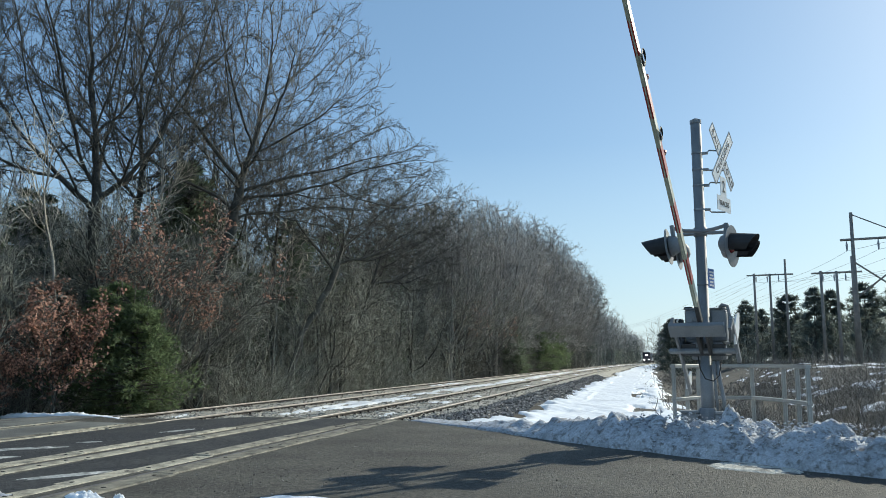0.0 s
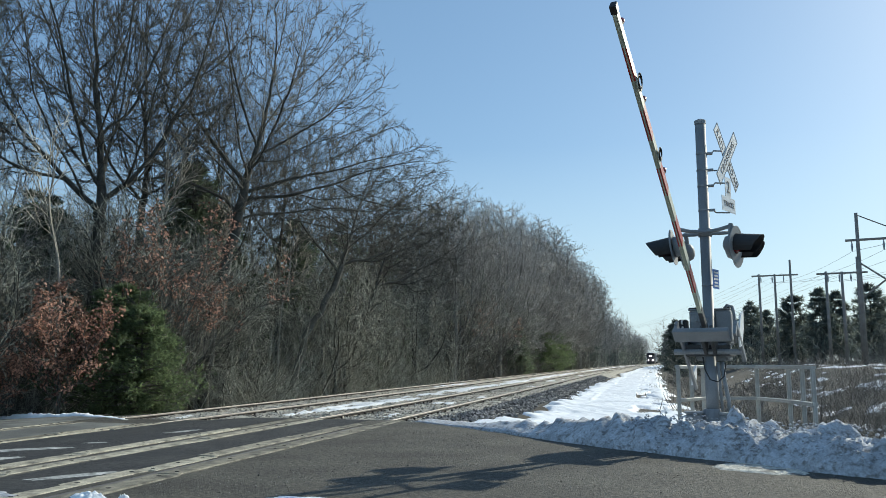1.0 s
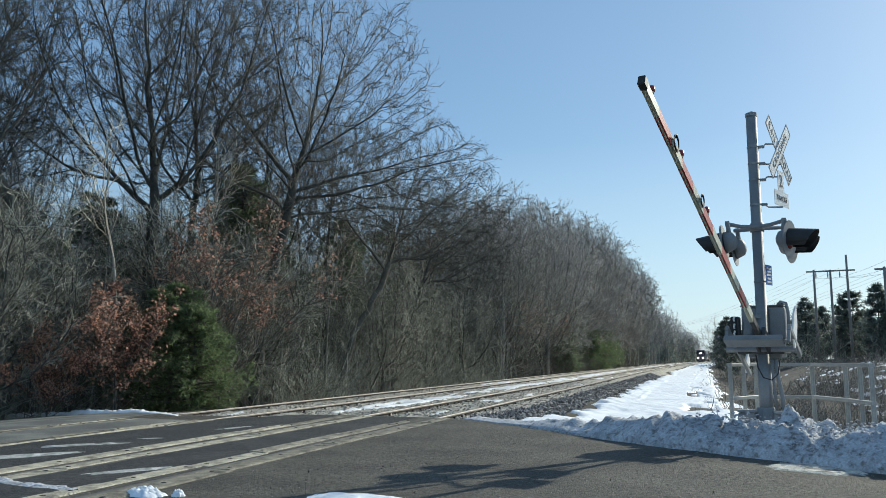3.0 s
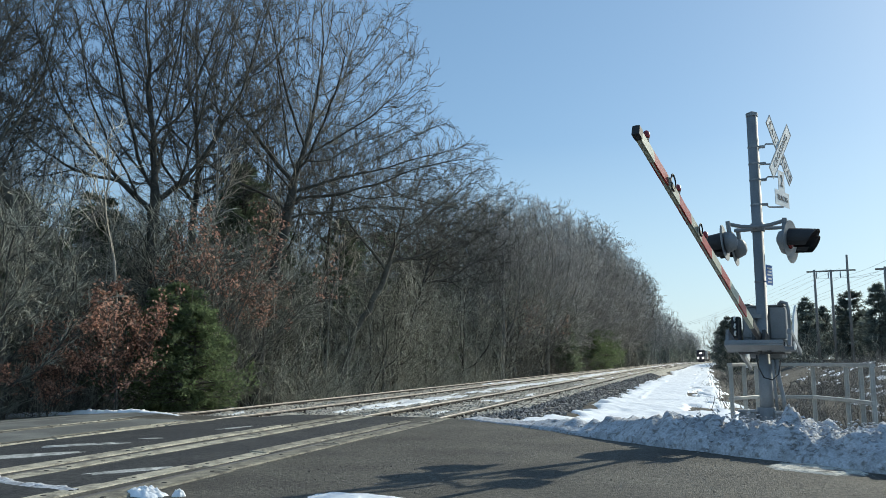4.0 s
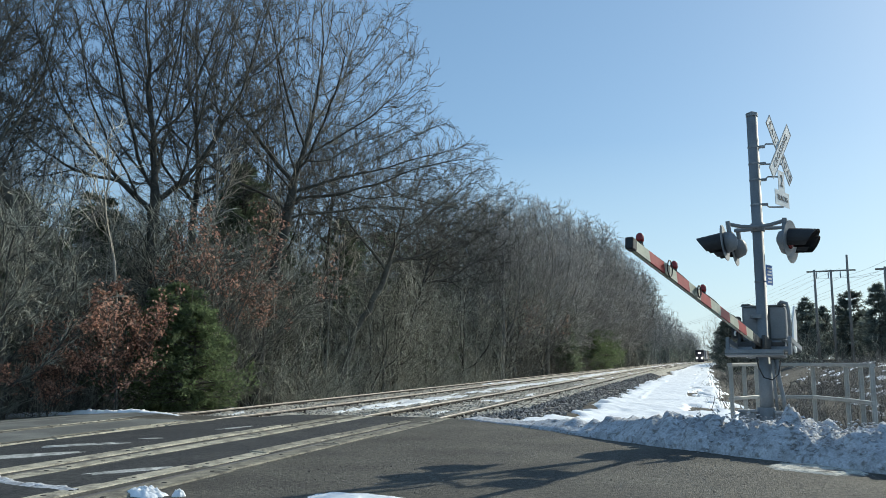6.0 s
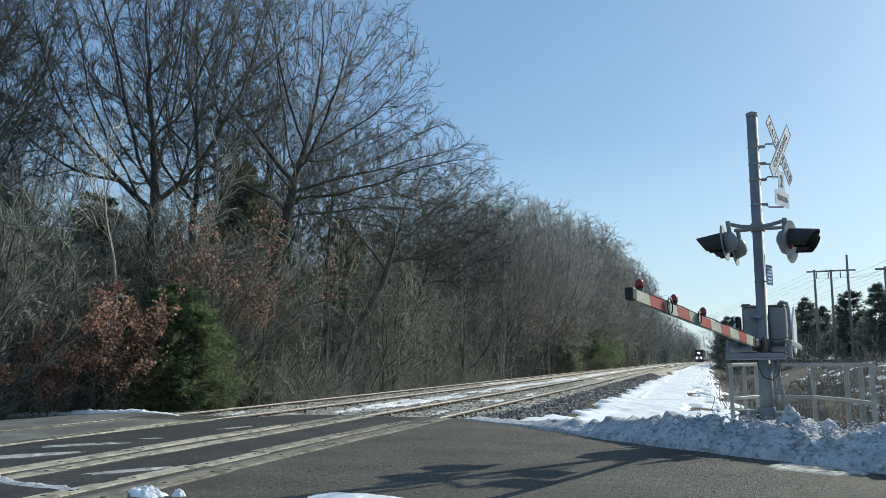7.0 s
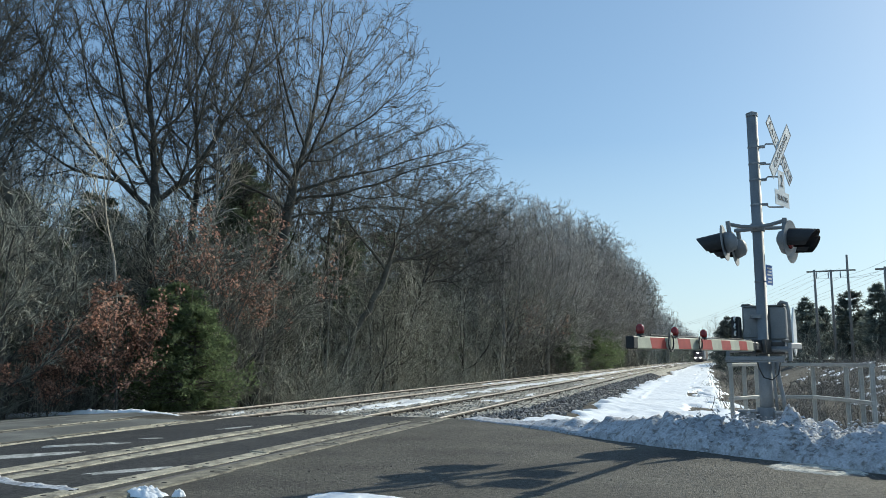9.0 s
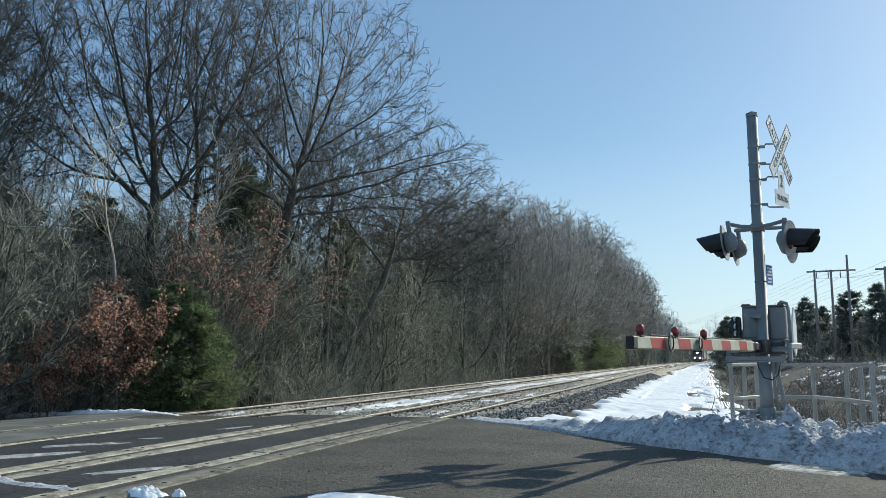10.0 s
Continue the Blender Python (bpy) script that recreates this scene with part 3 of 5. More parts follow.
def lettering(text, size, mat, parent, m, name="lettering", gap=1.0):
    cu = bpy.data.curves.new(name, "FONT")
    cu.body, cu.size, cu.align_x, cu.align_y, cu.extrude, cu.space_character = text, size, "CENTER", "CENTER", 0.0015, gap
    tmp = new(name, cu)
    me = bpy.data.meshes.new_from_object(tmp.evaluated_get(bpy.context.evaluated_depsgraph_get()))
    bpy.data.objects.remove(tmp)
    me.materials.clear()
    me.materials.append(mat)
    return part(name, me, None, parent, m=m)


FACE = pose(0, 0, 0, 90, 0, 0)
part("foundation", Build().box(-0.38, -0.38, -0.6, 0.38, 0.38, 0.20, c=0.03), M_CONCRETE, signal, "concrete foundation block")
base = part("mast_base", Build().box(-0.24, -0.24, 0.20, 0.24, 0.24, 0.25, c=0.01).tube([(0, 0, 0.25), (0, 0, 0.33), (0, 0, 0.42)], [0.2, 0.16, 0.115], 16), M_ALU, signal, "cast base with bolted flange", smooth=False)
for a in range(4):
    bx, by = 0.19 * (1 if a % 2 else -1), 0.19 * (1 if a // 2 else -1)
    part("anchor_bolt", Build().tube([(bx, by, 0.2), (bx, by, 0.36)], 0.018, 8).box(bx - 0.035, by - 0.035, 0.26, bx + 0.035, by + 0.035, 0.30), M_STEEL, base)
for dx, dy in ((-0.26, -0.12), (0.18, -0.28)):
    part("junction_casting", Build().box(dx - 0.11, dy - 0.1, 0.20, dx + 0.11, dy + 0.1, 0.36, c=0.03).box(dx - 0.12, dy - 0.11, 0.36, dx + 0.12, dy + 0.11, 0.39, c=0.01), M_ALU, signal)
pole = part("mast", Build().tube([(0, 0, 0.25), (0, 0, 1.0), (0, 0, 1.0), (0, 0, 4.46)], [0.088, 0.088, 0.073, 0.073], 20), M_ALU, signal, smooth=True)
part("cap", Build().tube([(0, 0, 4.44), (0, 0, 4.49), (0, 0, 4.515)], [0.08, 0.08, 0.03], 20), M_ALU, pole)

# crossbuck
cb = (1.19, 11.94, 3.96)


def blade(spin, halves, offs, ydepth):
    bm = Build().box(-0.545, -0.004 + ydepth, -0.102, 0.545, 0.004 + ydepth, 0.102)
    bl = part("crossbuck_blade", bm, M_WHITE, signal, "white crossbuck blade with black capitals", m=sign_pose(*cb, spin))
    rim = Build()
    for x0, z0, x1, z1 in ((-0.535, 0.090, 0.535, 0.096), (-0.535, -0.096, 0.535, -0.090), (-0.538, -0.096, -0.532, 0.096), (0.532, -0.096, 0.538, 0.096)):
        rim.box(x0, -0.0065 + ydepth, z0, x1, -0.0045 + ydepth, z1)
    part("border", rim, M_BLACK, bl)
    for word, off in zip(halves, offs):
        lettering(word, 0.13, M_BLACK, bl, pose(off, -0.006 + ydepth, 0) @ FACE, gap=1.3)
    return bl


blade(45, ("RAIL", "ROAD"), (-0.32, 0.32), 0.0)
blade(-45, ("CROSSING",), (0.0,), -0.012)
tp = part("tracks_sign", Build().box(-0.11, -0.004, -0.02, 0.11, 0.004, 0.27).box(-0.26, -0.0041, -0.23, 0.26, 0.0041, -0.02), M_WHITE, signal, "white number of tracks plate", m=sign_pose(1.19, 11.94, 3.40))
lettering("2", 0.24, M_BLACK, tp, pose(0, -0.007, 0.12) @ FACE)
lettering("TRACKS", 0.105, M_BLACK, tp, pose(0, -0.007, -0.125) @ FACE)
for z, dz in ((4.0, 0.05), (3.76, 0.0), (3.53, 0.05), (3.18, -0.03)):
    tz = z + dz
    part("bracket", Build().tube([(-0.02, 0, z), (0.13, 0.03, z), (0.17, 0.05, tz), (0.36, 0.16, tz + 0.01)], 0.011, 6).tube([(0, 0, z - 0.012), (0, 0, z + 0.012)], 0.078, 16).box(0.07, -0.03, z - 0.015, 0.15, 0.03, z + 0.015), M_STEEL, signal)
bs = part("notice_plate", Build().box(-0.11, -0.003, -0.135, 0.11, 0.003, 0.135), M_BLUE, signal, "small blue information plate with white lines", m=sign_pose(0.95, 11.70, 2.19, 0))
for k, (w, zc) in enumerate(((0.16, 0.09), (0.13, 0.045), (0.17, 0.0), (0.12, -0.05), (0.15, -0.095))):
    part("text_bar", Build().box(-w / 2, -0.006, zc - 0.012, w / 2, -0.0035, zc + 0.012), M_WHITE, bs)
part("plate_band", Build().tube([(0, 0, 2.10), (0, 0, 2.12)], 0.078, 16), M_STEEL, signal)


def lamp(x, y, z, turn, mat_lens, tilt):
    """A round signal lamp: target disc, housing behind, hood and lens in front; it faces its own +x."""
    lm = part("signal_lamp", Build().tube([(-0.16, 0, 0), (-0.13, 0, 0), (-0.02, 0, 0)], [0.06, 0.11, 0.15], 20), M_ALU, signal, "flashing lamp with round target and long black hood", m=pose(x - MAST[0], y - MAST[1], z, 0, tilt, turn), smooth=True)
    n = 32
    disc = Build()
    vs = [(dx, 0.25 * math.cos(2 * math.pi * k / n), 0.25 * math.sin(2 * math.pi * k / n)) for dx in (-0.004, 0.004) for k in range(n)]
    disc.add(vs, [tuple(range(n)), tuple(reversed(range(n, 2 * n)))] + [(k, n + k, n + (k + 1) % n, (k + 1) % n) for k in range(n)])
    part("target", disc, M_ALU, lm, "round target with a pale rim")
    lens = Build()
    lens.tube([(0.006, 0, 0), (0.03, 0, 0), (0.045, 0, 0)], [0.135, 0.11, 0.02], 20)
    part("lens", lens, mat_lens, lm, "red lens", smooth=True)
    hood, a0, a1, seg = Build(), -40, 220, 18
    vs = []
    for r in (0.148, 0.140):
        for k in range(seg + 1):
            a = radians(a0 + (a1 - a0) * k / seg)
            top = max(0.0, math.sin(a) * 0.6 + 0.4)
            vs += [(0.005, r * math.cos(a), r * math.sin(a)), (0.23 + 0.13 * top, r * math.cos(a) * 0.97, r * math.sin(a) * 0.97 - 0.02 * top)]
    fs = []
    m2 = 2 * (seg + 1)
    for k in range(seg):
        q = 2 * k
        fs += [(q, q + 1, q + 3, q + 2), (m2 + q, m2 + q + 2, m2 + q + 3, m2 + q + 1), (q + 1, m2 + q + 1, m2 + q + 3, q + 3)]
    part("hood", hood.add(vs, fs), M_BLACK, lm, "black hood")
    part("stem", Build().tube([(-0.08, 0, 0.1), (-0.08, 0, 0.285)], 0.03, 10), M_ALU, lm)
    return lm


FRONT = math.degrees(math.atan2(-0.423, 0.906))
for x, y in ((1.205, 11.40), (1.295, 12.05)):
    lamp(x, y, 2.63, FRONT, M_LENS, 4)
for x, y in ((0.39, 11.44), (0.545, 12.12)):
    lamp(x, y, 2.62, FRONT + 192, M_LENS, 6)


def rel(x, y, z):
    return (x - MAST[0], y - MAST[1], z)


part("cross_arm", Build().tube([rel(0.43, 11.45, 2.88), rel(0.62, 11.62, 2.86), rel(0.84, 11.72, 2.86), rel(1.0, 11.62, 2.87), rel(1.17, 11.42, 2.89)], 0.027, 10)
     .tube([rel(0.56, 12.10, 2.88), rel(0.70, 11.95, 2.86), rel(0.84, 11.86, 2.86), rel(1.05, 11.95, 2.87), rel(1.30, 12.08, 2.90)], 0.027, 10)
     .tube([(0, 0, 2.80), (0, 0, 2.92)], 0.092, 16), M_ALU, signal, smooth=True)

# gate mechanism fixed on the mast
GATE_TURN = -105.0
PIVOT = (0.80, 11.72, 1.19)
gm = pose(PIVOT[0] - MAST[0], PIVOT[1] - MAST[1], PIVOT[2], 0, 0, GATE_TURN)
mech = part("gate_mechanism", Build().box(-0.60, -0.27, 0.10, -0.17, 0.28, 0.60, c=0.03).box(-0.62, -0.28, 0.585, -0.15, 0.29, 0.605, c=0.008).box(-0.50, -0.18, -0.12, -0.10, 0.24, 0.12, c=0.02), M_ALU, signal, "grey gate mechanism housing", m=gm)
part("cover", Build().box(-0.17, 0.10, 0.14, -0.145, 0.30, 0.56, c=0.008), M_ALU, mech)
for yy, zz in ((-0.2, 0.46), (-0.2, 0.24)):
    part("latch", Build().tube([(-0.17, yy, zz), (-0.14, yy, zz)], 0.05, 14), M_STEEL, mech)
part("top_hinge", Build().box(-0.60, 0.20, 0.60, -0.20, 0.28, 0.635, c=0.01), M_DARKSTEEL, mech)
part("top_hinge", Build().box(-0.45, -0.28, 0.60, -0.20, -0.16, 0.63, c=0.01), M_DARKSTEEL, mech)
part("side_pipe", Build().tube([(-0.14, 0.22, 0.60), (-0.12, 0.26, 0.64), (-0.12, 0.33, 0.62), (-0.12, 0.35, 0.50), (-0.13, 0.35, 0.12)], 0.022, 8), M_ALU, mech, smooth=True)
part("door_panel", Build().box(-0.172, -0.25, 0.16, -0.150, 0.06, 0.55, c=0.01), M_ALU, mech)
part("door_panel", Build().box(-0.58, 0.282, 0.16, -0.22, 0.295, 0.54, c=0.006), M_ALU, mech)
part("drive_gear", Build().tube([(-0.12, -0.27, 0.05), (-0.12, -0.31, 0.05)], 0.12, 18).box(-0.15, -0.31, 0.05, -0.09, -0.285, 0.42, c=0.008), M_DARKSTEEL, mech, "dark greased drive linkage")
part("contact_box", Build().box(-0.34, -0.42, 0.14, -0.16, -0.31, 0.46, c=0.02), M_BLACK, mech)
for zz in (0.20, 0.30, 0.40):
    part("terminal", Build().tube([(-0.16, -0.365, zz), (-0.13, -0.365, zz + 0.02), (-0.13, -0.35, zz + 0.06)], 0.014, 6), M_WHITE, mech)
part("underframe", Build().box(-0.46, -0.30, -0.06, 0.02, 0.30, -0.02, c=0.01).box(-0.05, -0.30, -0.02, 0.0, 0.30, 0.10, c=0.01), M_DARKSTEEL, mech, "dark open frame under the housing")
part("mast_clamp", Build().tube([(-0.08, -0.035, 0.05), (-0.08, -0.035, 0.13)], 0.10, 16), M_ALU, mech)
part("mast_clamp", Build().tube([(-0.08, -0.035, 0.42), (-0.08, -0.035, 0.47)], 0.10, 16), M_ALU, mech)
part("main_shaft", Build().tube([(0, -0.45, 0), (0, 0.45, 0)], 0.04, 12), M_STEEL, mech)
part("conduit", Build().tube([rel(0.98, 11.72, 1.05), rel(1.0, 11.7, 0.8), rel(1.04, 11.68, 0.55), rel(1.05, 11.66, 0.36)], 0.028, 8), M_ALU, signal, smooth=True)
part("conduit", Build().tube([rel(0.93, 11.70, 1.05), rel(0.94, 11.7, 0.8), rel(0.96, 11.68, 0.36)], 0.02, 8), M_ALU, signal, smooth=True)
part("cable", Build().tube([rel(0.72, 11.5, 1.12), rel(0.74, 11.5, 0.95), rel(0.80, 11.5, 0.82), rel(0.90, 11.5, 0.79), rel(0.98, 11.52, 0.86), rel(1.02, 11.55, 1.05)], 0.009, 6), M_BLACK, signal, "black hanging cable", smooth=True)

# the gate arm with its yoke; it turns about the main shaft
ARM_PIVOT = (0.823, 11.719, 1.229)
arm = part("gate_arm", Build().box(0.30, -0.004, -0.05, 0.85, 0.054, 0.05, c=0.01).box(-0.05, -0.06, -0.09, 0.40, -0.01, 0.09, c=0.01).box(-0.05, 0.06, -0.09, 0.40, 0.11, 0.09, c=0.01), M_DARKSTEEL, signal,
           "red and white striped gate arm with small red lamps",
           m=pose(ARM_PIVOT[0] - MAST[0], ARM_PIVOT[1] - MAST[1], ARM_PIVOT[2], 0, 0, GATE_TURN))


def arm_height(s):
    return 0.112 - 0.022 * (s - 0.6) / 4.6


def stripe(s0, s1, mat, name):
    """One length of the tapered arm; its ends lean."""
    vs = []
    lean = 0.05
    for s, sh in ((s0, 1), (s1, 1)):
        hh = arm_height(s) / 2
        for y in (0.0, 0.05):
            vs += [(s - lean * 0.5, y, -hh), (s + lean * 0.5, y, hh)]
    fs = [(0, 1, 3, 2), (4, 6, 7, 5), (0, 2, 6, 4), (1, 5, 7, 3), (0, 4, 5, 1), (2, 3, 7, 6)]
    return part(name, Build().add(vs, fs), mat, arm)


edges = [0.82, 1.205, 1.615, 2.035, 2.45, 2.855, 3.265, 3.655, 4.065, 4.44, 4.85, 5.22]
for k, (a, b) in enumerate(zip(edges, edges[1:])):
    stripe(a, b, M_RED if k % 2 else M_CREAM, "red_stripe" if k % 2 else "white_stripe")
part("end_cap", Build().box(5.20, -0.01, -0.05, 5.30, 0.06, 0.05, c=0.008), M_BLACK, arm)
for z in (-1, 1):
    strip = Build()
    strip.tube([(0.82, 0.025, z * 0.058), (5.2, 0.025, z * 0.046)], 0.009, 6)
    part("edge_strip", strip, M_CREAM, arm)
for s in (5.04, 4.08, 3.08):
    lp = part("arm_lamp", Build().box(s - 0.04, 0.0, 0.045, s + 0.04, 0.05, 0.062, c=0.005).tube([(s, 0.025, 0.06), (s, 0.025, 0.078)], 0.030, 12), M_BLACK, arm, "small red gate lamp")
    part("lens", Build().tube([(s, 0.025, 0.075), (s, 0.025, 0.10), (s, 0.025, 0.135), (s, 0.025, 0.155)], [0.030, 0.036, 0.032, 0.014], 14), M_LENS, lp, smooth=True)
for s, r in ((4.33, 0.075), (3.36, 0.06)):
    lp = Build()
    for j in range(4):
        c0 = (s + 0.02 * j, 0.065 + 0.006 * j, 0.02 - 0.006 * j)
        lp.tube([(c0[0] + r * math.cos(a * 0.5236), c0[1], c0[2] + r * math.sin(a * 0.5236)) for a in range(13)], 0.006, 5)
    part("cable_loop", lp, M_BLACK, arm, "coiled black cable", smooth=True)
part("arm_cable", Build().tube([(s, 0.025 + 0.01 * math.sin(s * 5), 0.012 + arm_height(s) / 2 + 0.01 * abs(math.sin(s * 3))) for s in np.arange(0.7, 4.85, 0.15).tolist()], 0.007, 5), M_BLACK, arm)
yoke = part("yoke", Build().box(-0.88, -0.36, -0.04, 0.55, -0.32, 0.04, c=0.01).box(-0.25, 0.40, -0.04, 0.55, 0.45, 0.04, c=0.01)
            .box(0.54, -0.36, -0.19, 0.60, 0.36, -0.13, c=0.01).box(0.40, -0.36, -0.205, 0.60, 0.36, -0.19).box(0.48, -0.36, -0.19, 0.54, -0.32, 0.04).box(0.48, 0.405, -0.19, 0.54, 0.445, 0.04), M_ALU, arm, "grey counterweight frame")
part("counterweight", Build().add([(-0.86, -0.385, 0.06), (-0.76, -0.385, -0.04), (-0.70, -0.385, 0.12), (-0.80, -0.385, 0.36), (-0.92, -0.385, 0.22),
                                   (-0.86, -0.36, 0.06), (-0.76, -0.36, -0.04), (-0.70, -0.36, 0.12), (-0.80, -0.36, 0.36), (-0.92, -0.36, 0.22)],
                                  [(0, 1, 2, 3, 4), (9, 8, 7, 6, 5), (0, 5, 6, 1), (1, 6, 7, 2), (2, 7, 8, 3), (3, 8, 9, 4), (4, 9, 5, 0)]), M_WHITE, yoke)
part("counterweight", Build().add([(0.18, 0.425, -0.12), (0.34, 0.425, 0.0), (0.34, 0.425, 0.3), (0.2, 0.425, 0.5), (0.08, 0.425, 0.3), (0.08, 0.425, 0.0),
                                   (0.18, 0.445, -0.12), (0.34, 0.445, 0.0), (0.34, 0.445, 0.3), (0.2, 0.445, 0.5), (0.08, 0.445, 0.3), (0.08, 0.445, 0.0)],
                                  [(0, 1, 2, 3, 4, 5), (11, 10, 9, 8, 7, 6)] + [(k, 6 + k, 6 + (k + 1) % 6, (k + 1) % 6) for k in range(6)]), M_WHITE, yoke)

# ---- handrail round the signal's platform ----
railing = thing("handrail", "grey steel handrail with square posts round the signal platform", "railing")
POSTS = [(0.42, 12.39), (0.62, 12.79), (0.81, 13.18), (1.61, 13.30), (1.93, 12.45), (2.04, 12.03), (2.10, 11.61)]
for x, y in POSTS:
    part("post", Build().box(x - 0.028, y - 0.028, -0.6, x + 0.028, y + 0.028, 0.96, c=0.008), M_RAILING, railing)
for (ax, ay), (bx, by) in ((POSTS[0], POSTS[2]), (POSTS[2], POSTS[3]), (POSTS[3], POSTS[4]), (POSTS[4], POSTS[6])):
    for z in (0.98, 0.50):
        m = look((ax, ay, z), (bx, by, z))
        ln = math.hypot(bx - ax, by - ay)
        part("rail", Build().box(-0.04, -0.025, -ln - 0.03, 0.04, 0.025, 0.03, c=0.006), M_RAILING, railing, m=m)


# ---- train ----
def locomotive():
    lo = thing("locomotive", "dark freight locomotive with lit headlights on the near track", "locomotive")
    part("hood", Build().box(-1.05, 4.2, 1.2, 1.05, 19, 4.2, c=0.12), M_LOCO, lo)
    part("cab", Build().box(-1.55, 2.0, 1.3, 1.55, 4.4, 4.5, c=0.2), M_LOCO, lo)
    part("nose", Build().box(-1.1, 0.3, 1.3, 1.1, 2.1, 3.55, c=0.2), M_LOCO, lo)
    part("platform", Build().box(-1.55, -0.1, 0.95, 1.55, 20, 1.3, c=0.05), M_LOCO, lo)
    part("pilot", Build().box(-1.5, -0.25, 0.18, 1.5, 0.15, 1.0, c=0.08), M_LOCO, lo)
    for x in (-1.15, -0.35, 0.45):
        part("windshield", Build().box(x, 1.96, 3.35, x + 0.7, 2.02, 4.0, c=0.02), M_GLASSDARK, lo)
    for x in (-0.2, 0.2):
        part("headlight", Build().tube([(x, 0.32, 3.3), (x, 0.22, 3.3)], 0.2, 12), M_HEADLIGHT, lo, "lit white headlight")
    for x in (-0.85, 0.85):
        part("ditch_light", Build().tube([(x, -0.1, 1.55), (x, -0.22, 1.55)], 0.24, 12), M_HEADLIGHT, lo, "lit white ditch light")
    for y in (3.2, 15.5):
        bg = part("bogie", Build().box(-1.1, y - 1.8, 0.35, 1.1, y + 1.8, 0.95, c=0.06), M_BLACK, lo)
        for dy in (-1.3, 0, 1.3):
            part("wheelset", Build().tube([(-0.8, y + dy, 0.5), (0.8, y + dy, 0.5)], 0.5, 16), M_RAIL, bg)
    for x in (-1.4, 1.4):
        part("grab_rail", Build().tube([(x, 0, 1.3), (x, 0, 2.3), (x, 1.8, 2.3)], 0.025, 6), M_CREAM, lo)
    part("coupler", Build().box(-0.15, -0.7, 0.7, 0.15, -0.2, 1.0, c=0.03), M_BLACK, lo)
    return lo


def boxcar(label, mat):
    c = thing("boxcar", label, "railway wagon", group="wagons of the train")
    part("body", Build().box(-1.5, 0, 1.15, 1.5, 15, 4.5, c=0.06), mat, c)
    part("door", Build().box(1.5, 6, 1.25, 1.56, 9, 4.2, c=0.02), mat, c)
    part("underframe", Build().box(-1.2, -0.6, 0.85, 1.2, 15.6, 1.15, c=0.03), M_BLACK, c)
    for y in (2, 13):
        part("bogie", Build().box(-1.05, y - 1.2, 0.2, 1.05, y + 1.2, 0.85, c=0.05), M_BLACK, c)
    return c


loco = locomotive()
wagons = [boxcar("grey freight boxcar behind the locomotive", material("wagon_grey", (0.3, 0.31, 0.33), 0.6, var=0.2)),
          boxcar("brown freight boxcar behind the locomotive", material("wagon_brown", (0.16, 0.09, 0.06), 0.6, var=0.2))]


# ---- power line ----
def structure(name, label, poles, arm_z, brace=False):
    th = thing(name, label, "power pylon", group="wooden power line frames")
    ends = []
    for x, y, top in poles:
        gz = float(ground_z(np.array([x]), np.array([y]))[0])
        part("pole", Build().tube([(x, y, gz - 1), (x, y, top)], [0.26, 0.17], 10), M_WOODPOLE, th, smooth=True)
    (x0, y0, _), (x1, y1, _) = poles[0], poles[-1]
    dx, dy = (x1 - x0), (y1 - y0)
    ln = math.hypot(dx, dy)
    ex, ey = dx / ln, dy / ln
    over = 1.2
    part("cross_arm", Build().tube([(x0 - ex * over, y0 - ey * over, arm_z), (x1 + ex * over, y1 + ey * over, arm_z)], 0.14, 8), M_WOODPOLE, th)
    if brace:
        part("brace", Build().tube([(x0, y0, arm_z - 2.4), (x1, y1, arm_z - 6.2)], 0.09, 6).tube([(x0, y0, arm_z - 6.2), (x1, y1, arm_z - 2.4)], 0.09, 6), M_WOODPOLE, th)
        part("stay", Build().tube([(x0, y0, poles[0][2] - 0.2), (x1, y1, arm_z + 0.2)], 0.06, 6), M_WOODPOLE, th)
    for k in range(3):
        f = -0.12 + 0.62 * k if brace else 0.06 + k * 0.36
        px, py = x0 + dx * f, y0 + dy * f
        part("insulator", Build().tube([(px, py, arm_z - 0.1), (px, py, arm_z - 0.6), (px, py, arm_z - 1.2)], [0.04, 0.12, 0.07], 8), M_WIRE, th)
        ends.append((px, py, arm_z - 1.2))
    return ends


frame_b = structure("power_pylon", "tall wooden H-frame power pylon with cross brace", [(21.93, 92.4, 16.7), (26.6, 91.3, 14.6)], 13.8, True)
frame_q = structure("power_pylon", "three-pole wooden power line frame", [(24.67, 122.5, 13.6), (26.63, 122.1, 13.5), (28.61, 121.7, 15.5)], 13.3)
frame_p = structure("power_pylon", "three-pole wooden power line frame with one taller pole", [(19.2, 148.8, 16.1), (21.7, 148.4, 16.0), (24.2, 148.0, 18.4)], 15.8)
frame_f = structure("power_pylon", "distant wooden power line frame above the trees", [(-37, 520, 19), (-34, 520, 19), (-31, 520, 20)], 18.5)
frame_n = [(25 + k * 2.2, -60, 15) for k in range(3)]


def wires(a, b, sag):
    for p, q in zip(a, b):
        pts = [(p[0] + (q[0] - p[0]) * t, p[1] + (q[1] - p[1]) * t, p[2] + (q[2] - p[2]) * t - sag * 4 * t * (1 - t)) for t in [i / 18 for i in range(19)]]
        part("power_wire", Build().tube(pts, 0.02, 4), M_WIRE, None, "sagging grey overhead power conductor", category="power wire", group="power line wires")


wires(frame_n, frame_b, 3.5)
wires(frame_b, [(x, y, z) for x, y, z in frame_p], 1.0)
wires(frame_p, frame_f, 6.0)
wires([(x, y, z + 1.6) for x, y, z in frame_p], [(x + 2, y, z + 3.5) for x, y, z in frame_f], 4.0)
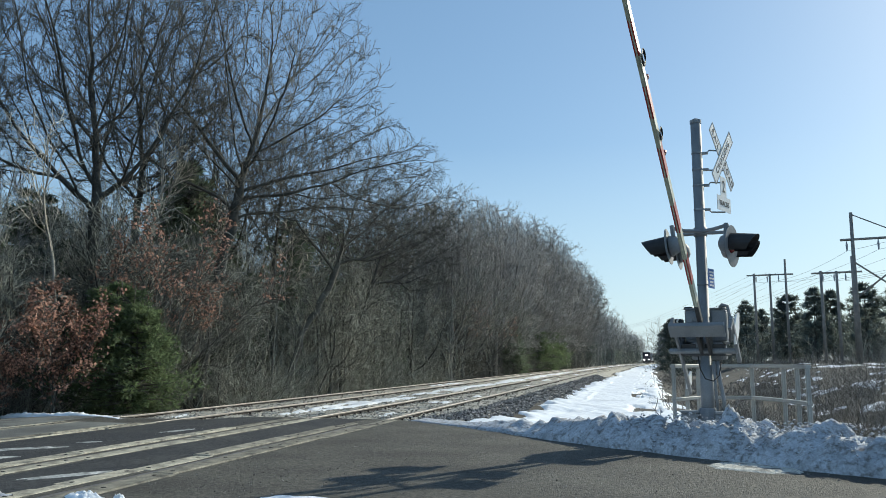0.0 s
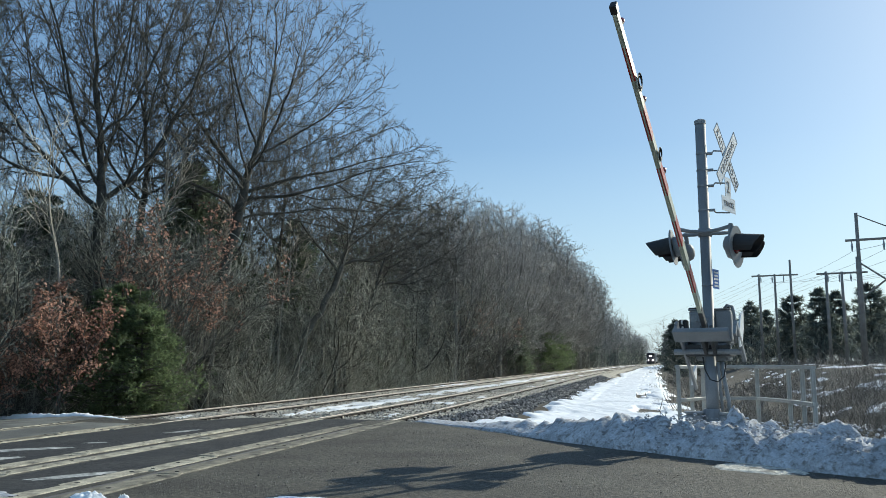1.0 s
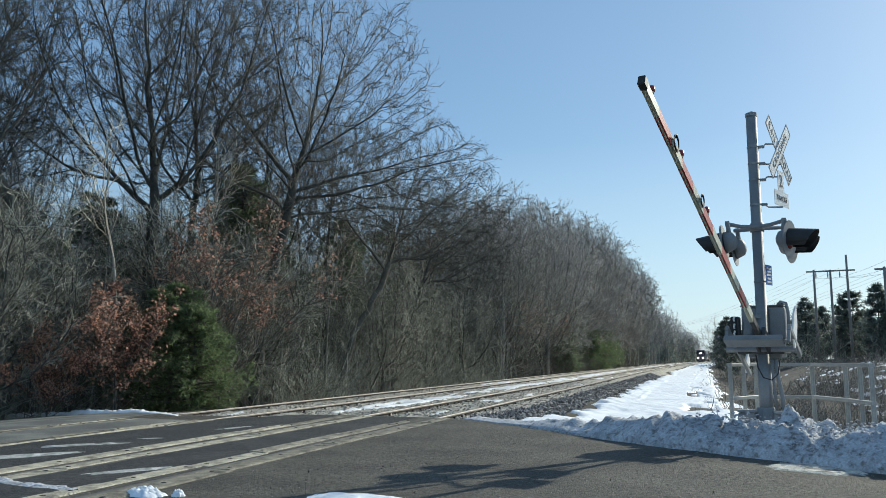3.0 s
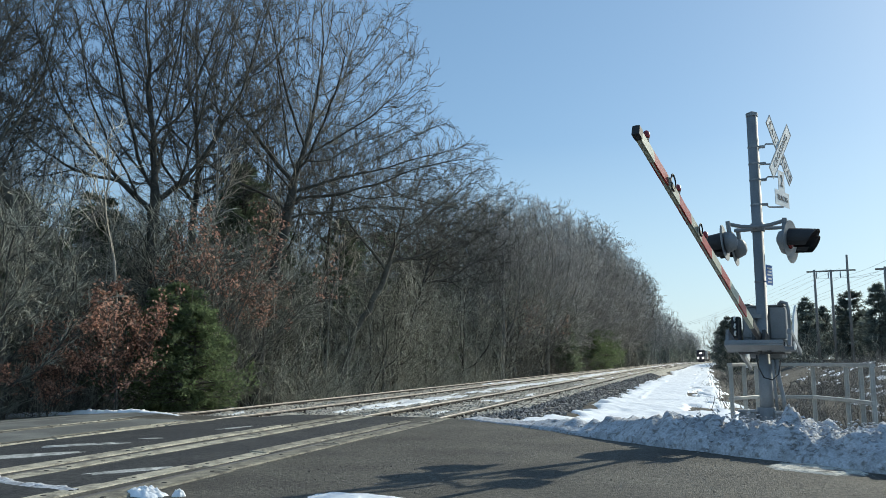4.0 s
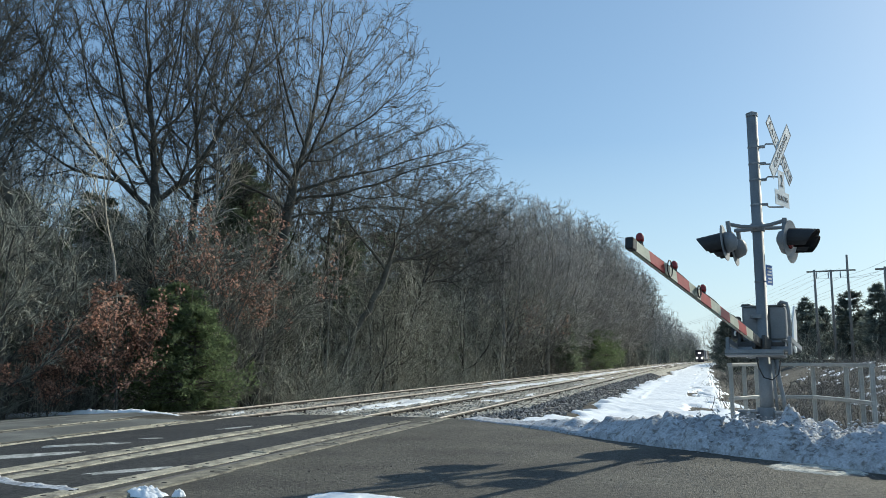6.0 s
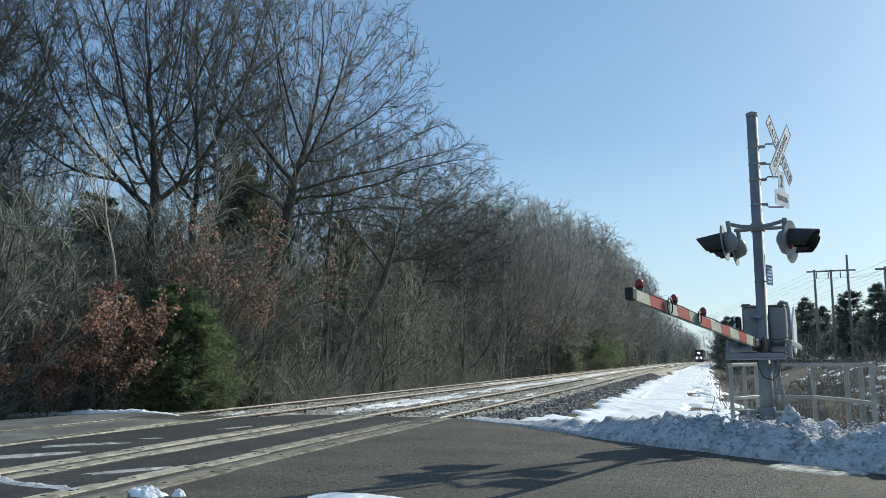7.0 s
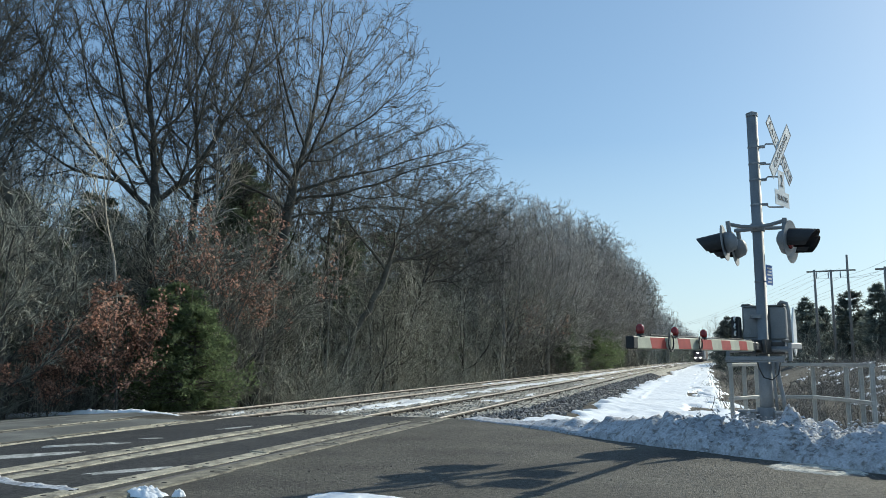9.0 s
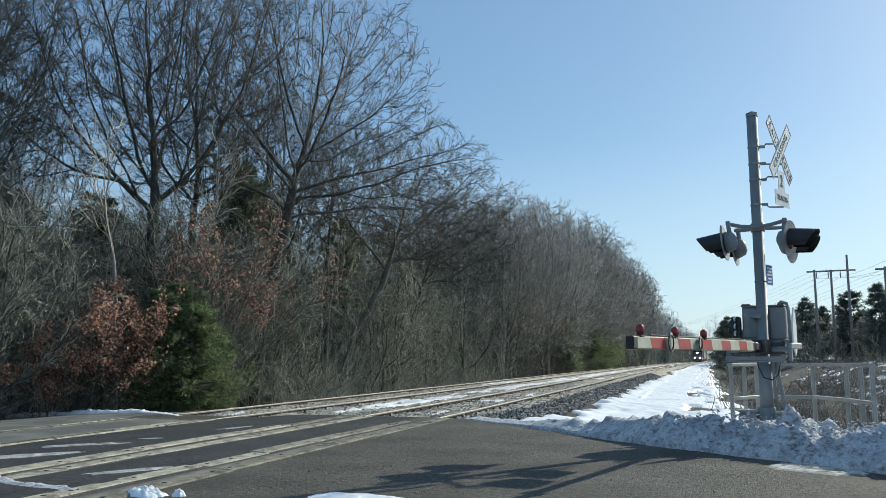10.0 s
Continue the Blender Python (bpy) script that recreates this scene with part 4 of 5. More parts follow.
wires([(x, y, z + 1.3) for x, y, z in frame_q], [(x + 6, y, z + 1.5) for x, y, z in frame_f], 5.5)
wires([(x + 6, -60, z) for x, y, z in frame_n], frame_q, 3.5)


# ---- woods ----
def rotate_about(d, ang, az):
    """d turned away from itself by ang, towards a side chosen by az."""
    side = d.orthogonal().normalized()
    side.rotate(Matrix.Rotation(az, 3, d))
    return (d * math.cos(ang) + side * math.sin(ang)).normalized()


def bare_tree(seed, height, forks=4, spread=0.5, counts=(9, 7, 6), base_fork=0.3, thick=1.0):
    """Trunk with rising leaders, and a crown of branches and fine twigs. Returns two Builds."""
    rng = random.Random(seed)
    trunk, crown = Build(), Build()

    def shoot(p, d, length, r0, r1, n, curl, jitter):
        pts, rad, dirs = [p.copy()], [r0], [d.copy()]
        for i in range(n):
            d = (d + Vector((rng.gauss(0, jitter), rng.gauss(0, jitter), rng.gauss(0, jitter) + curl))).normalized()
            p = p + d * (length / n)
            pts.append(p.copy())
            rad.append(r0 + (r1 - r0) * (i + 1) / n)
            dirs.append(d.copy())
        return pts, rad, dirs

    def at(pts, dirs, f):
        x = f * (len(pts) - 1)
        i = min(int(x), len(pts) - 2)
        return pts[i].lerp(pts[i + 1], x - i), dirs[i]

    R = height * 0.0105 * thick
    th = height * base_fork * rng.uniform(0.85, 1.15)
    tp, tr, td = shoot(Vector((0, 0, -0.4)), Vector((rng.gauss(0, 0.05), rng.gauss(0, 0.05), 1)), th + 0.4, R * 1.25, R * 0.9, 4, 0.0, 0.04)
    a0 = rng.uniform(0, 6.28)
    for i in range(forks):
        ang = rng.uniform(0.45, 1.0) * spread if i else 0.12
        d1 = rotate_about(Vector((0, 0, 1)), ang, a0 + 6.28 * i / max(1, forks - 1) + rng.uniform(-0.5, 0.5))
        start = tp[-1] if i < 2 else tp[-1].lerp(tp[-2], rng.random())
        ln = (height - th) * rng.uniform(0.88, 1.02) * (1.0 if i == 0 else 0.95)
        p1, r1, dd1 = shoot(start, d1, ln, R * (0.85 if i == 0 else rng.uniform(0.42, 0.62)), 0.012, 10, 0.028, 0.085)
        if i == 0:
            trunk.tube(tp + p1[1:], tr + r1[1:], 8)
        else:
            crown.twig(p1, r1, 1)
        for j in range(counts[0]):
            f = 0.10 + 0.88 * (j + rng.random()) / counts[0]
            q, dq = at(p1, dd1, f)
            d2 = rotate_about(dq, rng.uniform(0.42, 0.85), rng.uniform(0, 6.28))
            d2.z = max(d2.z, -0.1) + 0.08
            l2 = ln * (0.54 - 0.34 * f) * rng.uniform(0.7, 1.2)
            rr = max(0.016, R * 0.27 * (1 - f * 0.75))
            p2, r2, dd2 = shoot(q, d2.normalized(), l2, rr, 0.008, 7, 0.03, 0.10)
            crown.twig(p2, r2, 1)
            for k in range(counts[1]):
                g = 0.12 + 0.88 * (k + rng.random()) / counts[1]
                q3, dq3 = at(p2, dd2, min(g, 0.99))
                d3 = rotate_about(dq3, rng.uniform(0.4, 0.8), rng.uniform(0, 6.28))
                l3 = l2 * (0.46 - 0.26 * g) * rng.uniform(0.7, 1.3) + 0.25
                p3, r3, dd3 = shoot(q3, d3, l3, 0.014, 0.006, 3, 0.03, 0.13)
                crown.twig(p3, r3)
                for m in range(counts[2]):
                    q4, dq4 = at(p3, dd3, min(0.99, 0.15 + 0.85 * (m + rng.random()) / counts[2]))
                    d4 = rotate_about(dq4, rng.uniform(0.4, 0.8), rng.uniform(0, 6.28))
                    p4, r4, _ = shoot(q4, d4, rng.uniform(0.22, 0.5) * (0.45 + 0.03 * height), 0.0095, 0.0055, 1, 0.05, 0.14)
                    crown.twig(p4, r4)
    return trunk, crown


def tree_kind(seed, height, label, twig=M_TWIG, bark=M_BARK, **kw):
    """Trunk and crown meshes of a small tree."""
    a, b = bare_tree(seed, height, **kw)
    meshes = a.mesh("trunk", bark, True), b.mesh("crown", twig, second=bark)
    return meshes[0], meshes[1], label


def plant(kind, x, y, turn, size=1.0, name="tree", category="tree", group="", wide=1.0):
    t = thing(name, kind[2], category, pose(x, y, float(ground_z(np.array([x]), np.array([y]))[0]), 0, 0, turn), group=group)
    t.scale = (size * wide, size * wide, size)
    part("trunk", kind[0], None, t)
    part("crown", kind[1], None, t)
    return t


def skeleton(seed, trunk, blobs, step=0.36, kill=0.5, reach=6.5, up=0.12, inertia=0.55, jitter=0.13):
    """Grows a branching line skeleton from a trunk line towards spots spread through ellipsoids. Returns nodes and parents."""
    rng = np.random.RandomState(seed)
    spots = []
    for cx, cy, cz, rx, ry, rz, n in blobs:
        v = rng.normal(size=(n, 3))
        v /= np.linalg.norm(v, axis=1, keepdims=True)
        spots.append(v * rng.uniform(0, 1, (n, 1)) ** 0.42 * (rx, ry, rz) + (cx, cy, cz))
    A = np.concatenate(spots)
    P, par = [np.array(trunk[0], float)], [-1]
    for a, b in zip(trunk, trunk[1:]):
        a, b = np.array(a, float), np.array(b, float)
        m = max(1, int(np.linalg.norm(b - a) / step))
        for k in range(1, m + 1):
            P.append(a + (b - a) * k / m + rng.normal(0, 0.03, 3))
            par.append(len(P) - 2)
    P, par = np.array(P), list(par)
    D = np.gradient(P, axis=0)
    D /= np.linalg.norm(D, axis=1, keepdims=True)
    kids = np.zeros(len(P), int)
    low = int(len(P) * 0.45)
    dist = np.linalg.norm(A[:, None] - P[None, low:], axis=2)
    near, best = dist.argmin(1) + low, dist.min(1)
    for _ in range(110):
        live = (best < reach) & (kids[near] < 3)
        if not live.any():
            break
        u, inv = np.unique(near[live], return_inverse=True)
        g = np.zeros((len(u), 3))
        to = A[live] - P[near[live]]
        np.add.at(g, inv, to / (np.linalg.norm(to, axis=1, keepdims=True) + 1e-6))
        g /= np.linalg.norm(g, axis=1, keepdims=True) + 1e-6
        d = g + inertia * D[u] + rng.normal(0, jitter, g.shape)
        d[:, 2] += up
        d /= np.linalg.norm(d, axis=1, keepdims=True)
        N = P[u] + d * step
        k0 = len(P)
        P, D = np.concatenate([P, N]), np.concatenate([D, d])
        par += u.tolist()
        np.add.at(kids, u, 1)
        kids = np.concatenate([kids, np.zeros(len(u), int)])
        dist = np.linalg.norm(A[:, None] - N[None], axis=2)
        closer = dist.min(1) < best
        near = np.where(closer, dist.argmin(1) + k0, near)
        best = np.minimum(best, dist.min(1))
        keep = best > kill
        A, near, best = A[keep], near[keep], best[keep]
        if not len(A):
            break
    return P, D, par


def grown_tree(seed, trunk, blobs, label, twigs=1.6, subs=4, size=0.42, tip=0.0085, power=2.05, fine=0.03, bark=None, twig=None, **kw):
    """A tree on a grown skeleton: tapering trunk and limbs as one mesh, thin branches and twigs as another."""
    P, D, par = skeleton(seed, trunk, blobs, **kw)
    rng = random.Random(seed)
    n = len(P)
    area, kids = np.zeros(n), [[] for _ in range(n)]
    for i in range(n - 1, 0, -1):
        if area[i] == 0:
            area[i] = tip ** power
        area[par[i]] += area[i]
        kids[par[i]].append(i)
    R = area ** (1 / power)
    R[:4] *= (1.35, 1.2, 1.1, 1.04)
    limbs, crown = Build(), Build()
    starts = [(-1, 0)]
    while starts:
        p, i = starts.pop()
        chain = [p, i] if p >= 0 else [i]
        while kids[i]:
            ks = sorted(kids[i], key=lambda k: -R[k])
            starts += [(i, k) for k in ks[1:]]
            i = ks[0]
            chain.append(i)
        rad = [R[k] for k in chain]
        if p >= 0:
            rad[0] = rad[1]
        rad[-1] = tip * 0.7
        pts = [Vector(P[k]) for k in chain]
        if rad[0] > 0.035:
            cut = next((k for k, r in enumerate(rad) if r < 0.016), len(rad) - 1)
            cut = max(1, cut)
            limbs.tube(pts[:cut + 1], rad[:cut + 1], 7 if rad[0] > 0.08 else 5, False)
            pts, rad = pts[cut:], rad[cut:]
        if len(pts) > 1:
            crown.twig(pts, rad, 1)
    for i in np.nonzero(R < fine)[0].tolist():
        d = Vector(D[i])
        for _ in range(int(twigs + rng.random())):
            e = rotate_about(d, rng.uniform(0.3, 0.95), rng.uniform(0, 6.28))
            e.z += 0.12
            ln = size * rng.uniform(0.7, 1.6)
            a = Vector(P[i]) - d * rng.uniform(0, 0.4)
            b = a + e * ln * 0.5
            e2 = (e + Vector((rng.gauss(0, 0.2), rng.gauss(0, 0.2), rng.gauss(0.1, 0.2)))).normalized()
            c = b + e2 * ln * 0.5
            crown.twig([a, b, c], [tip * 0.95, tip * 0.75, tip * 0.5])
            for k in range(subs):
                q = a.lerp(b, 0.3 + 0.7 * rng.random()) if k % 2 else b.lerp(c, rng.random())
                f = rotate_about(e2, rng.uniform(0.35, 0.8), rng.uniform(0, 6.28))
                crown.twig([q, q + f * ln * rng.uniform(0.3, 0.6)], [tip * 0.7, tip * 0.45])
    return limbs.mesh("trunk", bark or M_BARK, True), crown.mesh("crown", twig or M_TWIG, second=bark or M_BARK), label


SPREADING = grown_tree(101, [(0, 0, -0.5), (0.3, 0.15, 3.5), (0.75, 0.45, 6.0), (1.15, 0.7, 8.6)],
                       [(1.3, 0.8, 11.6, 5.1, 5.1, 5.2, 3100), (5.0, 3.0, 8.6, 3.2, 3.2, 2.7, 1000), (-2.6, -1.6, 10.5, 3.0, 3.0, 3.4, 600)],
                       "tall bare tree with a wide crown of arching dark limbs", up=0.2, inertia=0.8)
ASCENDING = grown_tree(102, [(0, 0, -0.5), (0.1, 0.0, 3.5), (0.1, 0.1, 6.8)],
                       [(0, 0, 12.2, 5.2, 5.2, 5.6, 3000), (-2.6, -2.0, 9.8, 3.0, 3.0, 3.0, 500)], "tall bare tree with steep rising limbs", up=0.3, inertia=0.8)
LEANING = grown_tree(103, [(0, 0, -0.5), (0.8, 0.4, 2.8), (2.0, 1.0, 5.4)],
                     [(3.9, 1.9, 8.0, 3.6, 3.6, 2.8, 1500), (1.2, 0.6, 9.2, 3.4, 3.4, 3.0, 900)], "bare tree leaning out with arching branches", up=0.05)
BENT = grown_tree(104, [(0, 0, -0.5), (-0.3, -0.3, 3.5), (-1.7, -1.5, 7.5)],
                  [(-2.8, -2.5, 11.5, 4.4, 4.4, 4.6, 2200)], "bare tree with a bent leaning trunk")
STRAIGHT = [grown_tree(s, [(0, 0, -0.5), (0.1, 0.0, 4.0), (0.0, 0.15, fk)], [(0, 0, c, w, w, v, 2000)], "tall straight bare woodland tree", up=0.2)
            for s, fk, c, w, v in ((105, 8.0, 12.6, 3.8, 5.2), (106, 5.0, 10.8, 4.4, 5.4))]
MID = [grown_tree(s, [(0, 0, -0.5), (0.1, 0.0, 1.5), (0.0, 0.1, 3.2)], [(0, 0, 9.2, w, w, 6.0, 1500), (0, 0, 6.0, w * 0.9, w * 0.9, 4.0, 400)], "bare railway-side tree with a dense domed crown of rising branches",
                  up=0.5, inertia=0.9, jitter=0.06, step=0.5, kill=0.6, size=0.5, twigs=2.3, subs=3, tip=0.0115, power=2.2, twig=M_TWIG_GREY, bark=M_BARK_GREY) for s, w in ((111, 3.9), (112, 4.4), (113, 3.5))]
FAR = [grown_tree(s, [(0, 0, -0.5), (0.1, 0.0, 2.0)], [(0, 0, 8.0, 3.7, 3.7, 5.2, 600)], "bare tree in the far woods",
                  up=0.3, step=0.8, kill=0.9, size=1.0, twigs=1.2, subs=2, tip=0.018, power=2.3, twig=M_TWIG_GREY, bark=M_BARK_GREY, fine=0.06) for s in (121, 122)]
UNDER = [grown_tree(s, [(0, 0, -0.4), (0.1, 0.1, 0.8)], [(0, 0, 3.0, w, w, 2.6, 420)], "dense bare understorey tree with tangled grey twigs", up=0.1, step=0.3, kill=0.36, size=0.42,
                    twigs=1.8, subs=3, tip=0.008, twig=M_BRUSH, inertia=0.4) for s, w in ((131, 2.2), (132, 1.7), (133, 2.6))]
POLE = [tree_kind(s, 9.0, "slender pale-barked bare sapling", twig=M_TWIG_PALE, bark=M_BIRCH, forks=2, spread=0.3, counts=(7, 4, 3), base_fork=0.6, thick=0.5) for s in (31, 32, 33)]

rng = random.Random(77)
EDGE = "trees of the woods edge"
plant(SPREADING, -15.3, 25.8, 0, 1.0, group=EDGE)
plant(ASCENDING, -17.0, 21.9, 0, 1.0, group=EDGE)
plant(LEANING, -14.6, 31.0, 0, 1.0, group=EDGE)
plant(LEANING, -14.8, 37.0, 14, 0.95, group=EDGE)
plant(BENT, -17.6, 19.2, 0, 1.0, group=EDGE)
for x, y, k, s in ((-18.6, 26.4, 0, 1.0), (-21.5, 17.0, 0, 0.85), (-19.8, 15.6, 1, 0.95), (-23.0, 19.5, 1, 0.9), (-18.0, 30.5, 1, 0.9), (-16.6, 34.5, 0, 0.82),
                   (-19.5, 37.5, 1, 0.78), (-15.6, 42.0, 1, 0.68), (-16.2, 48.0, 0, 0.66), (-20.0, 45.0, 1, 0.7), (-15.4, 53.0, 1, 0.7)):
    plant(STRAIGHT[k], x, y, rng.uniform(0, 360), s, group=EDGE)
for i in range(22):
    y = 12 + 50 * (i + rng.random()) / 22
    x = -rng.uniform(20, 34)
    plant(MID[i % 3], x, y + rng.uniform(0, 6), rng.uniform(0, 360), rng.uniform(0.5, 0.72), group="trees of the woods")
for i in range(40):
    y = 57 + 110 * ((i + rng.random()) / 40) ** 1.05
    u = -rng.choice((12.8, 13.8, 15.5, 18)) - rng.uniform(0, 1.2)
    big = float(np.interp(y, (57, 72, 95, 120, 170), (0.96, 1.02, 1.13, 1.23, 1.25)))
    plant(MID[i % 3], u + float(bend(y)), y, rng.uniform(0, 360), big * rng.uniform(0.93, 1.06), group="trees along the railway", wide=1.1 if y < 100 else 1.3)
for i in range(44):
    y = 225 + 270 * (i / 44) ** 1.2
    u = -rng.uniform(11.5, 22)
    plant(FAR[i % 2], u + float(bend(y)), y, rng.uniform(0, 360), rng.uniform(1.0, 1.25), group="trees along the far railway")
for i in range(64):
    y = 13 + 45 * (i + rng.random()) / 64
    x = -rng.uniform(13.6, 20.5)
    if y < 21.5:
        x -= 1.8
    plant(UNDER[i % 3], x, y, rng.uniform(0, 360), rng.uniform(0.75, 1.35), name="understorey_tree", group="understorey of the woods")
for i in range(34):
    y = 54 + 66 * (i + rng.random()) / 34
    plant(UNDER[i % 3], -rng.uniform(12.6, 19.0) + float(bend(y)), y, rng.uniform(0, 360), rng.uniform(1.0, 1.7), name="understorey_tree", group="understorey along the railway")
for i in range(22):
    y = 17.5 + 48 * i / 22
    plant(POLE[i % 3], -rng.uniform(13.6, 17.0), y + rng.uniform(-1, 1), rng.uniform(0, 360), rng.uniform(0.5, 1.05), name="sapling", group="saplings at the woods edge")


def conifer(seed, height, width, layers, needle, boughs=8, clump=16, leaf=0.16, bare=0.12, ragged=0.35, taper=0.75):
    """A trunk with whorls of boughs that carry tufts of needles."""
    rng = random.Random(seed)
    tb, cb_ = Build(), Build()
    tb.tube([(0, 0, -0.4), (0.05, 0, height * 0.5), (0, 0.03, height)], [height * 0.014, height * 0.009, 0.01], 8)
    for i in range(layers):
        f = (i + rng.random() * 0.8) / layers
        z = height * (bare + (1 - bare) * f)
        reach = width * (1 - f) ** taper * rng.uniform(1 - ragged, 1 + ragged * 0.4) * (0.55 + 0.45 * min(1, f * 5)) + 0.12
        for b in range(boughs):
            a = rng.uniform(0, 6.28)
            rr = reach * rng.uniform(0.65, 1.1)
            tip = Vector((math.cos(a) * rr, math.sin(a) * rr, z + rr * rng.uniform(-0.12, 0.28)))
            root = Vector((0, 0, z))
            tb.tube([root, root.lerp(tip, 0.6) - Vector((0, 0, 0.04 * rr)), tip], [0.018 + 0.006 * rr, 0.012, 0.004], 3, False)
            for k in range(clump):
                g = 0.25 + 0.8 * math.sqrt(rng.random())
                c = root.lerp(tip, g) + Vector((rng.gauss(0, 0.07 * rr + 0.03), rng.gauss(0, 0.07 * rr + 0.03), rng.gauss(0, 0.05 * rr + 0.03)))
                d = Vector((math.cos(a) + rng.gauss(0, 0.7), math.sin(a) + rng.gauss(0, 0.7), rng.gauss(0.25, 0.5))).normalized()
                s = d.orthogonal().normalized()
                s.rotate(Matrix.Rotation(rng.uniform(0, 6.28), 3, d))
                ln, w = leaf * rng.uniform(0.7, 1.5), leaf * rng.uniform(0.10, 0.2)
                for tw in (-0.5, 0.5):
                    dd = (d + s * tw).normalized()
                    cb_.add([tuple(c - s * w), tuple(c + s * w), tuple(c + dd * ln)], [(0, 1, 2)])
    return tb, cb_


def conifer_kind(label, needle, **kw):
    a, b = conifer(needle=needle, **kw)
    return a.mesh("trunk", M_BARK, True), b.mesh("crown", needle), label


PINE = [conifer_kind("dark green pine deep in the woods", M_NEEDLE, seed=s, height=13, width=2.9, layers=24, boughs=8, clump=20, leaf=0.40, bare=0.16, ragged=0.75, taper=0.5) for s in (41, 42)]
YOUNG = [conifer_kind("bushy young green pine at the woods edge", M_NEEDLE_BRIGHT, seed=43, height=3.5, width=1.75, layers=22, boughs=10, clump=46, leaf=0.13, bare=0.02, ragged=0.8, taper=0.42),
         conifer_kind("dark young pine by the railway", M_NEEDLE, seed=44, height=5.0, width=1.7, layers=22, boughs=10, clump=30, leaf=0.2, bare=0.03)]
DISTANT = [conifer_kind("dark pine on the far tree line", M_NEEDLE_HAZY, seed=s, height=12, width=w, layers=26, boughs=9, clump=15, leaf=0.62, bare=b, ragged=0.6, taper=0.52) for s, w, b in ((45, 3.9, 0.06), (46, 3.4, 0.10), (47, 4.2, 0.04))]

plant(YOUNG[0], -12.9, 18.7, 20, 0.8, "pine", "tree")
plant(YOUNG[0], -13.9, 19.2, 220, 1.0, "pine", "tree")
plant(YOUNG[1], -11.9, 76, 90, 0.95, "pine", "tree", wide=1.2)
plant(YOUNG[0], -11.8, 92, 10, 1.4, "pine", "tree", wide=1.2)
plant(YOUNG[0], -11.9, 104, 70, 1.5, "pine", "tree", wide=1.1)
plant(YOUNG[1], -11.6, 119, 10, 1.1, "pine", "tree")
for x, y, s in ((-17.5, 28.3, 0.72), (-18.4, 29.8, 1.35), (-18.0, 45.5, 1.3), (-18.5, 40.0, 1.25), (-19.2, 33.0, 1.2), (-18.0, 21.3, 0.7), (-19.0, 29.5, 0.85), (-18.5, 36, 0.8), (-20, 17, 0.7), (-22, 25, 1.0), (-24, 33, 0.9), (-21, 43, 0.8), (-23, 20, 0.9), (-26, 14, 0.8),
                (-17.5, 52, 0.75), (-27, 28, 1.0), (-30, 38, 1.0), (-30, 21, 0.9), (-25, 50, 0.9), (-22, 60, 0.8), (-33, 30, 1.0), (-19.5, 14, 0.6), (-36, 24, 1), (-34, 17, 1), (-36, 42, 1), (-40, 33, 1.0), (-28, 62, 0.9), (-20, 75, 0.8), (-17, 32, 0.7), (-16.8, 40, 0.62), (-18, 46, 0.7), (-16, 53, 0.6), (-15.5, 35, 0.4), (-15.2, 44, 0.4)):
    plant(PINE[int(-x * 3) % 2], x, y, rng.uniform(0, 360), s * (0.58 if y < 60 and x != -17.5 else 1.0), "pine", "tree", "pines in the woods")

for x, y, s in ((-22.0, 24.9, 0.62), (-22.6, 21.6, 0.62), (-20.6, 24.2, 0.58), (-20.2, 17.4, 0.5), (-19.4, 16.0, 0.42), (-18.6, 17.6, 0.36), (-19.8, 21.0, 0.45), (-23, 22, 0.62), (-25.5, 25, 0.68), (-24.5, 19.5, 0.6), (-21.5, 19, 0.45)):
    plant(PINE[int(y) % 2], x, y, rng.uniform(0, 360), s, "pine", "tree", "pines in the woods")
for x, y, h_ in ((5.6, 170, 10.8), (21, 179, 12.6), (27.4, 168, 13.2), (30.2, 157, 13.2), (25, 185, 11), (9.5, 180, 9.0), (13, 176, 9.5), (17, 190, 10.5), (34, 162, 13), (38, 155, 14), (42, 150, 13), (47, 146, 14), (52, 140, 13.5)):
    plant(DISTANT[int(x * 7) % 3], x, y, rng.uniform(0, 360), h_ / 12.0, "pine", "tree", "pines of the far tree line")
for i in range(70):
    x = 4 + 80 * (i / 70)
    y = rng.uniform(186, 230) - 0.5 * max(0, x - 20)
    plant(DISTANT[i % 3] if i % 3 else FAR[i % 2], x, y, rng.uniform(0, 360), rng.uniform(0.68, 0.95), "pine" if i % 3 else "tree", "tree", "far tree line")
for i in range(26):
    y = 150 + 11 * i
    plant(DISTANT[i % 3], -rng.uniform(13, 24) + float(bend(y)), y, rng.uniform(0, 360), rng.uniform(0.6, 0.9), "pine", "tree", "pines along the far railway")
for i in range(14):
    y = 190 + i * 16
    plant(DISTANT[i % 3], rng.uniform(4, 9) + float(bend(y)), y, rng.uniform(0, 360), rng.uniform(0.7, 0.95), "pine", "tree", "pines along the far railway")


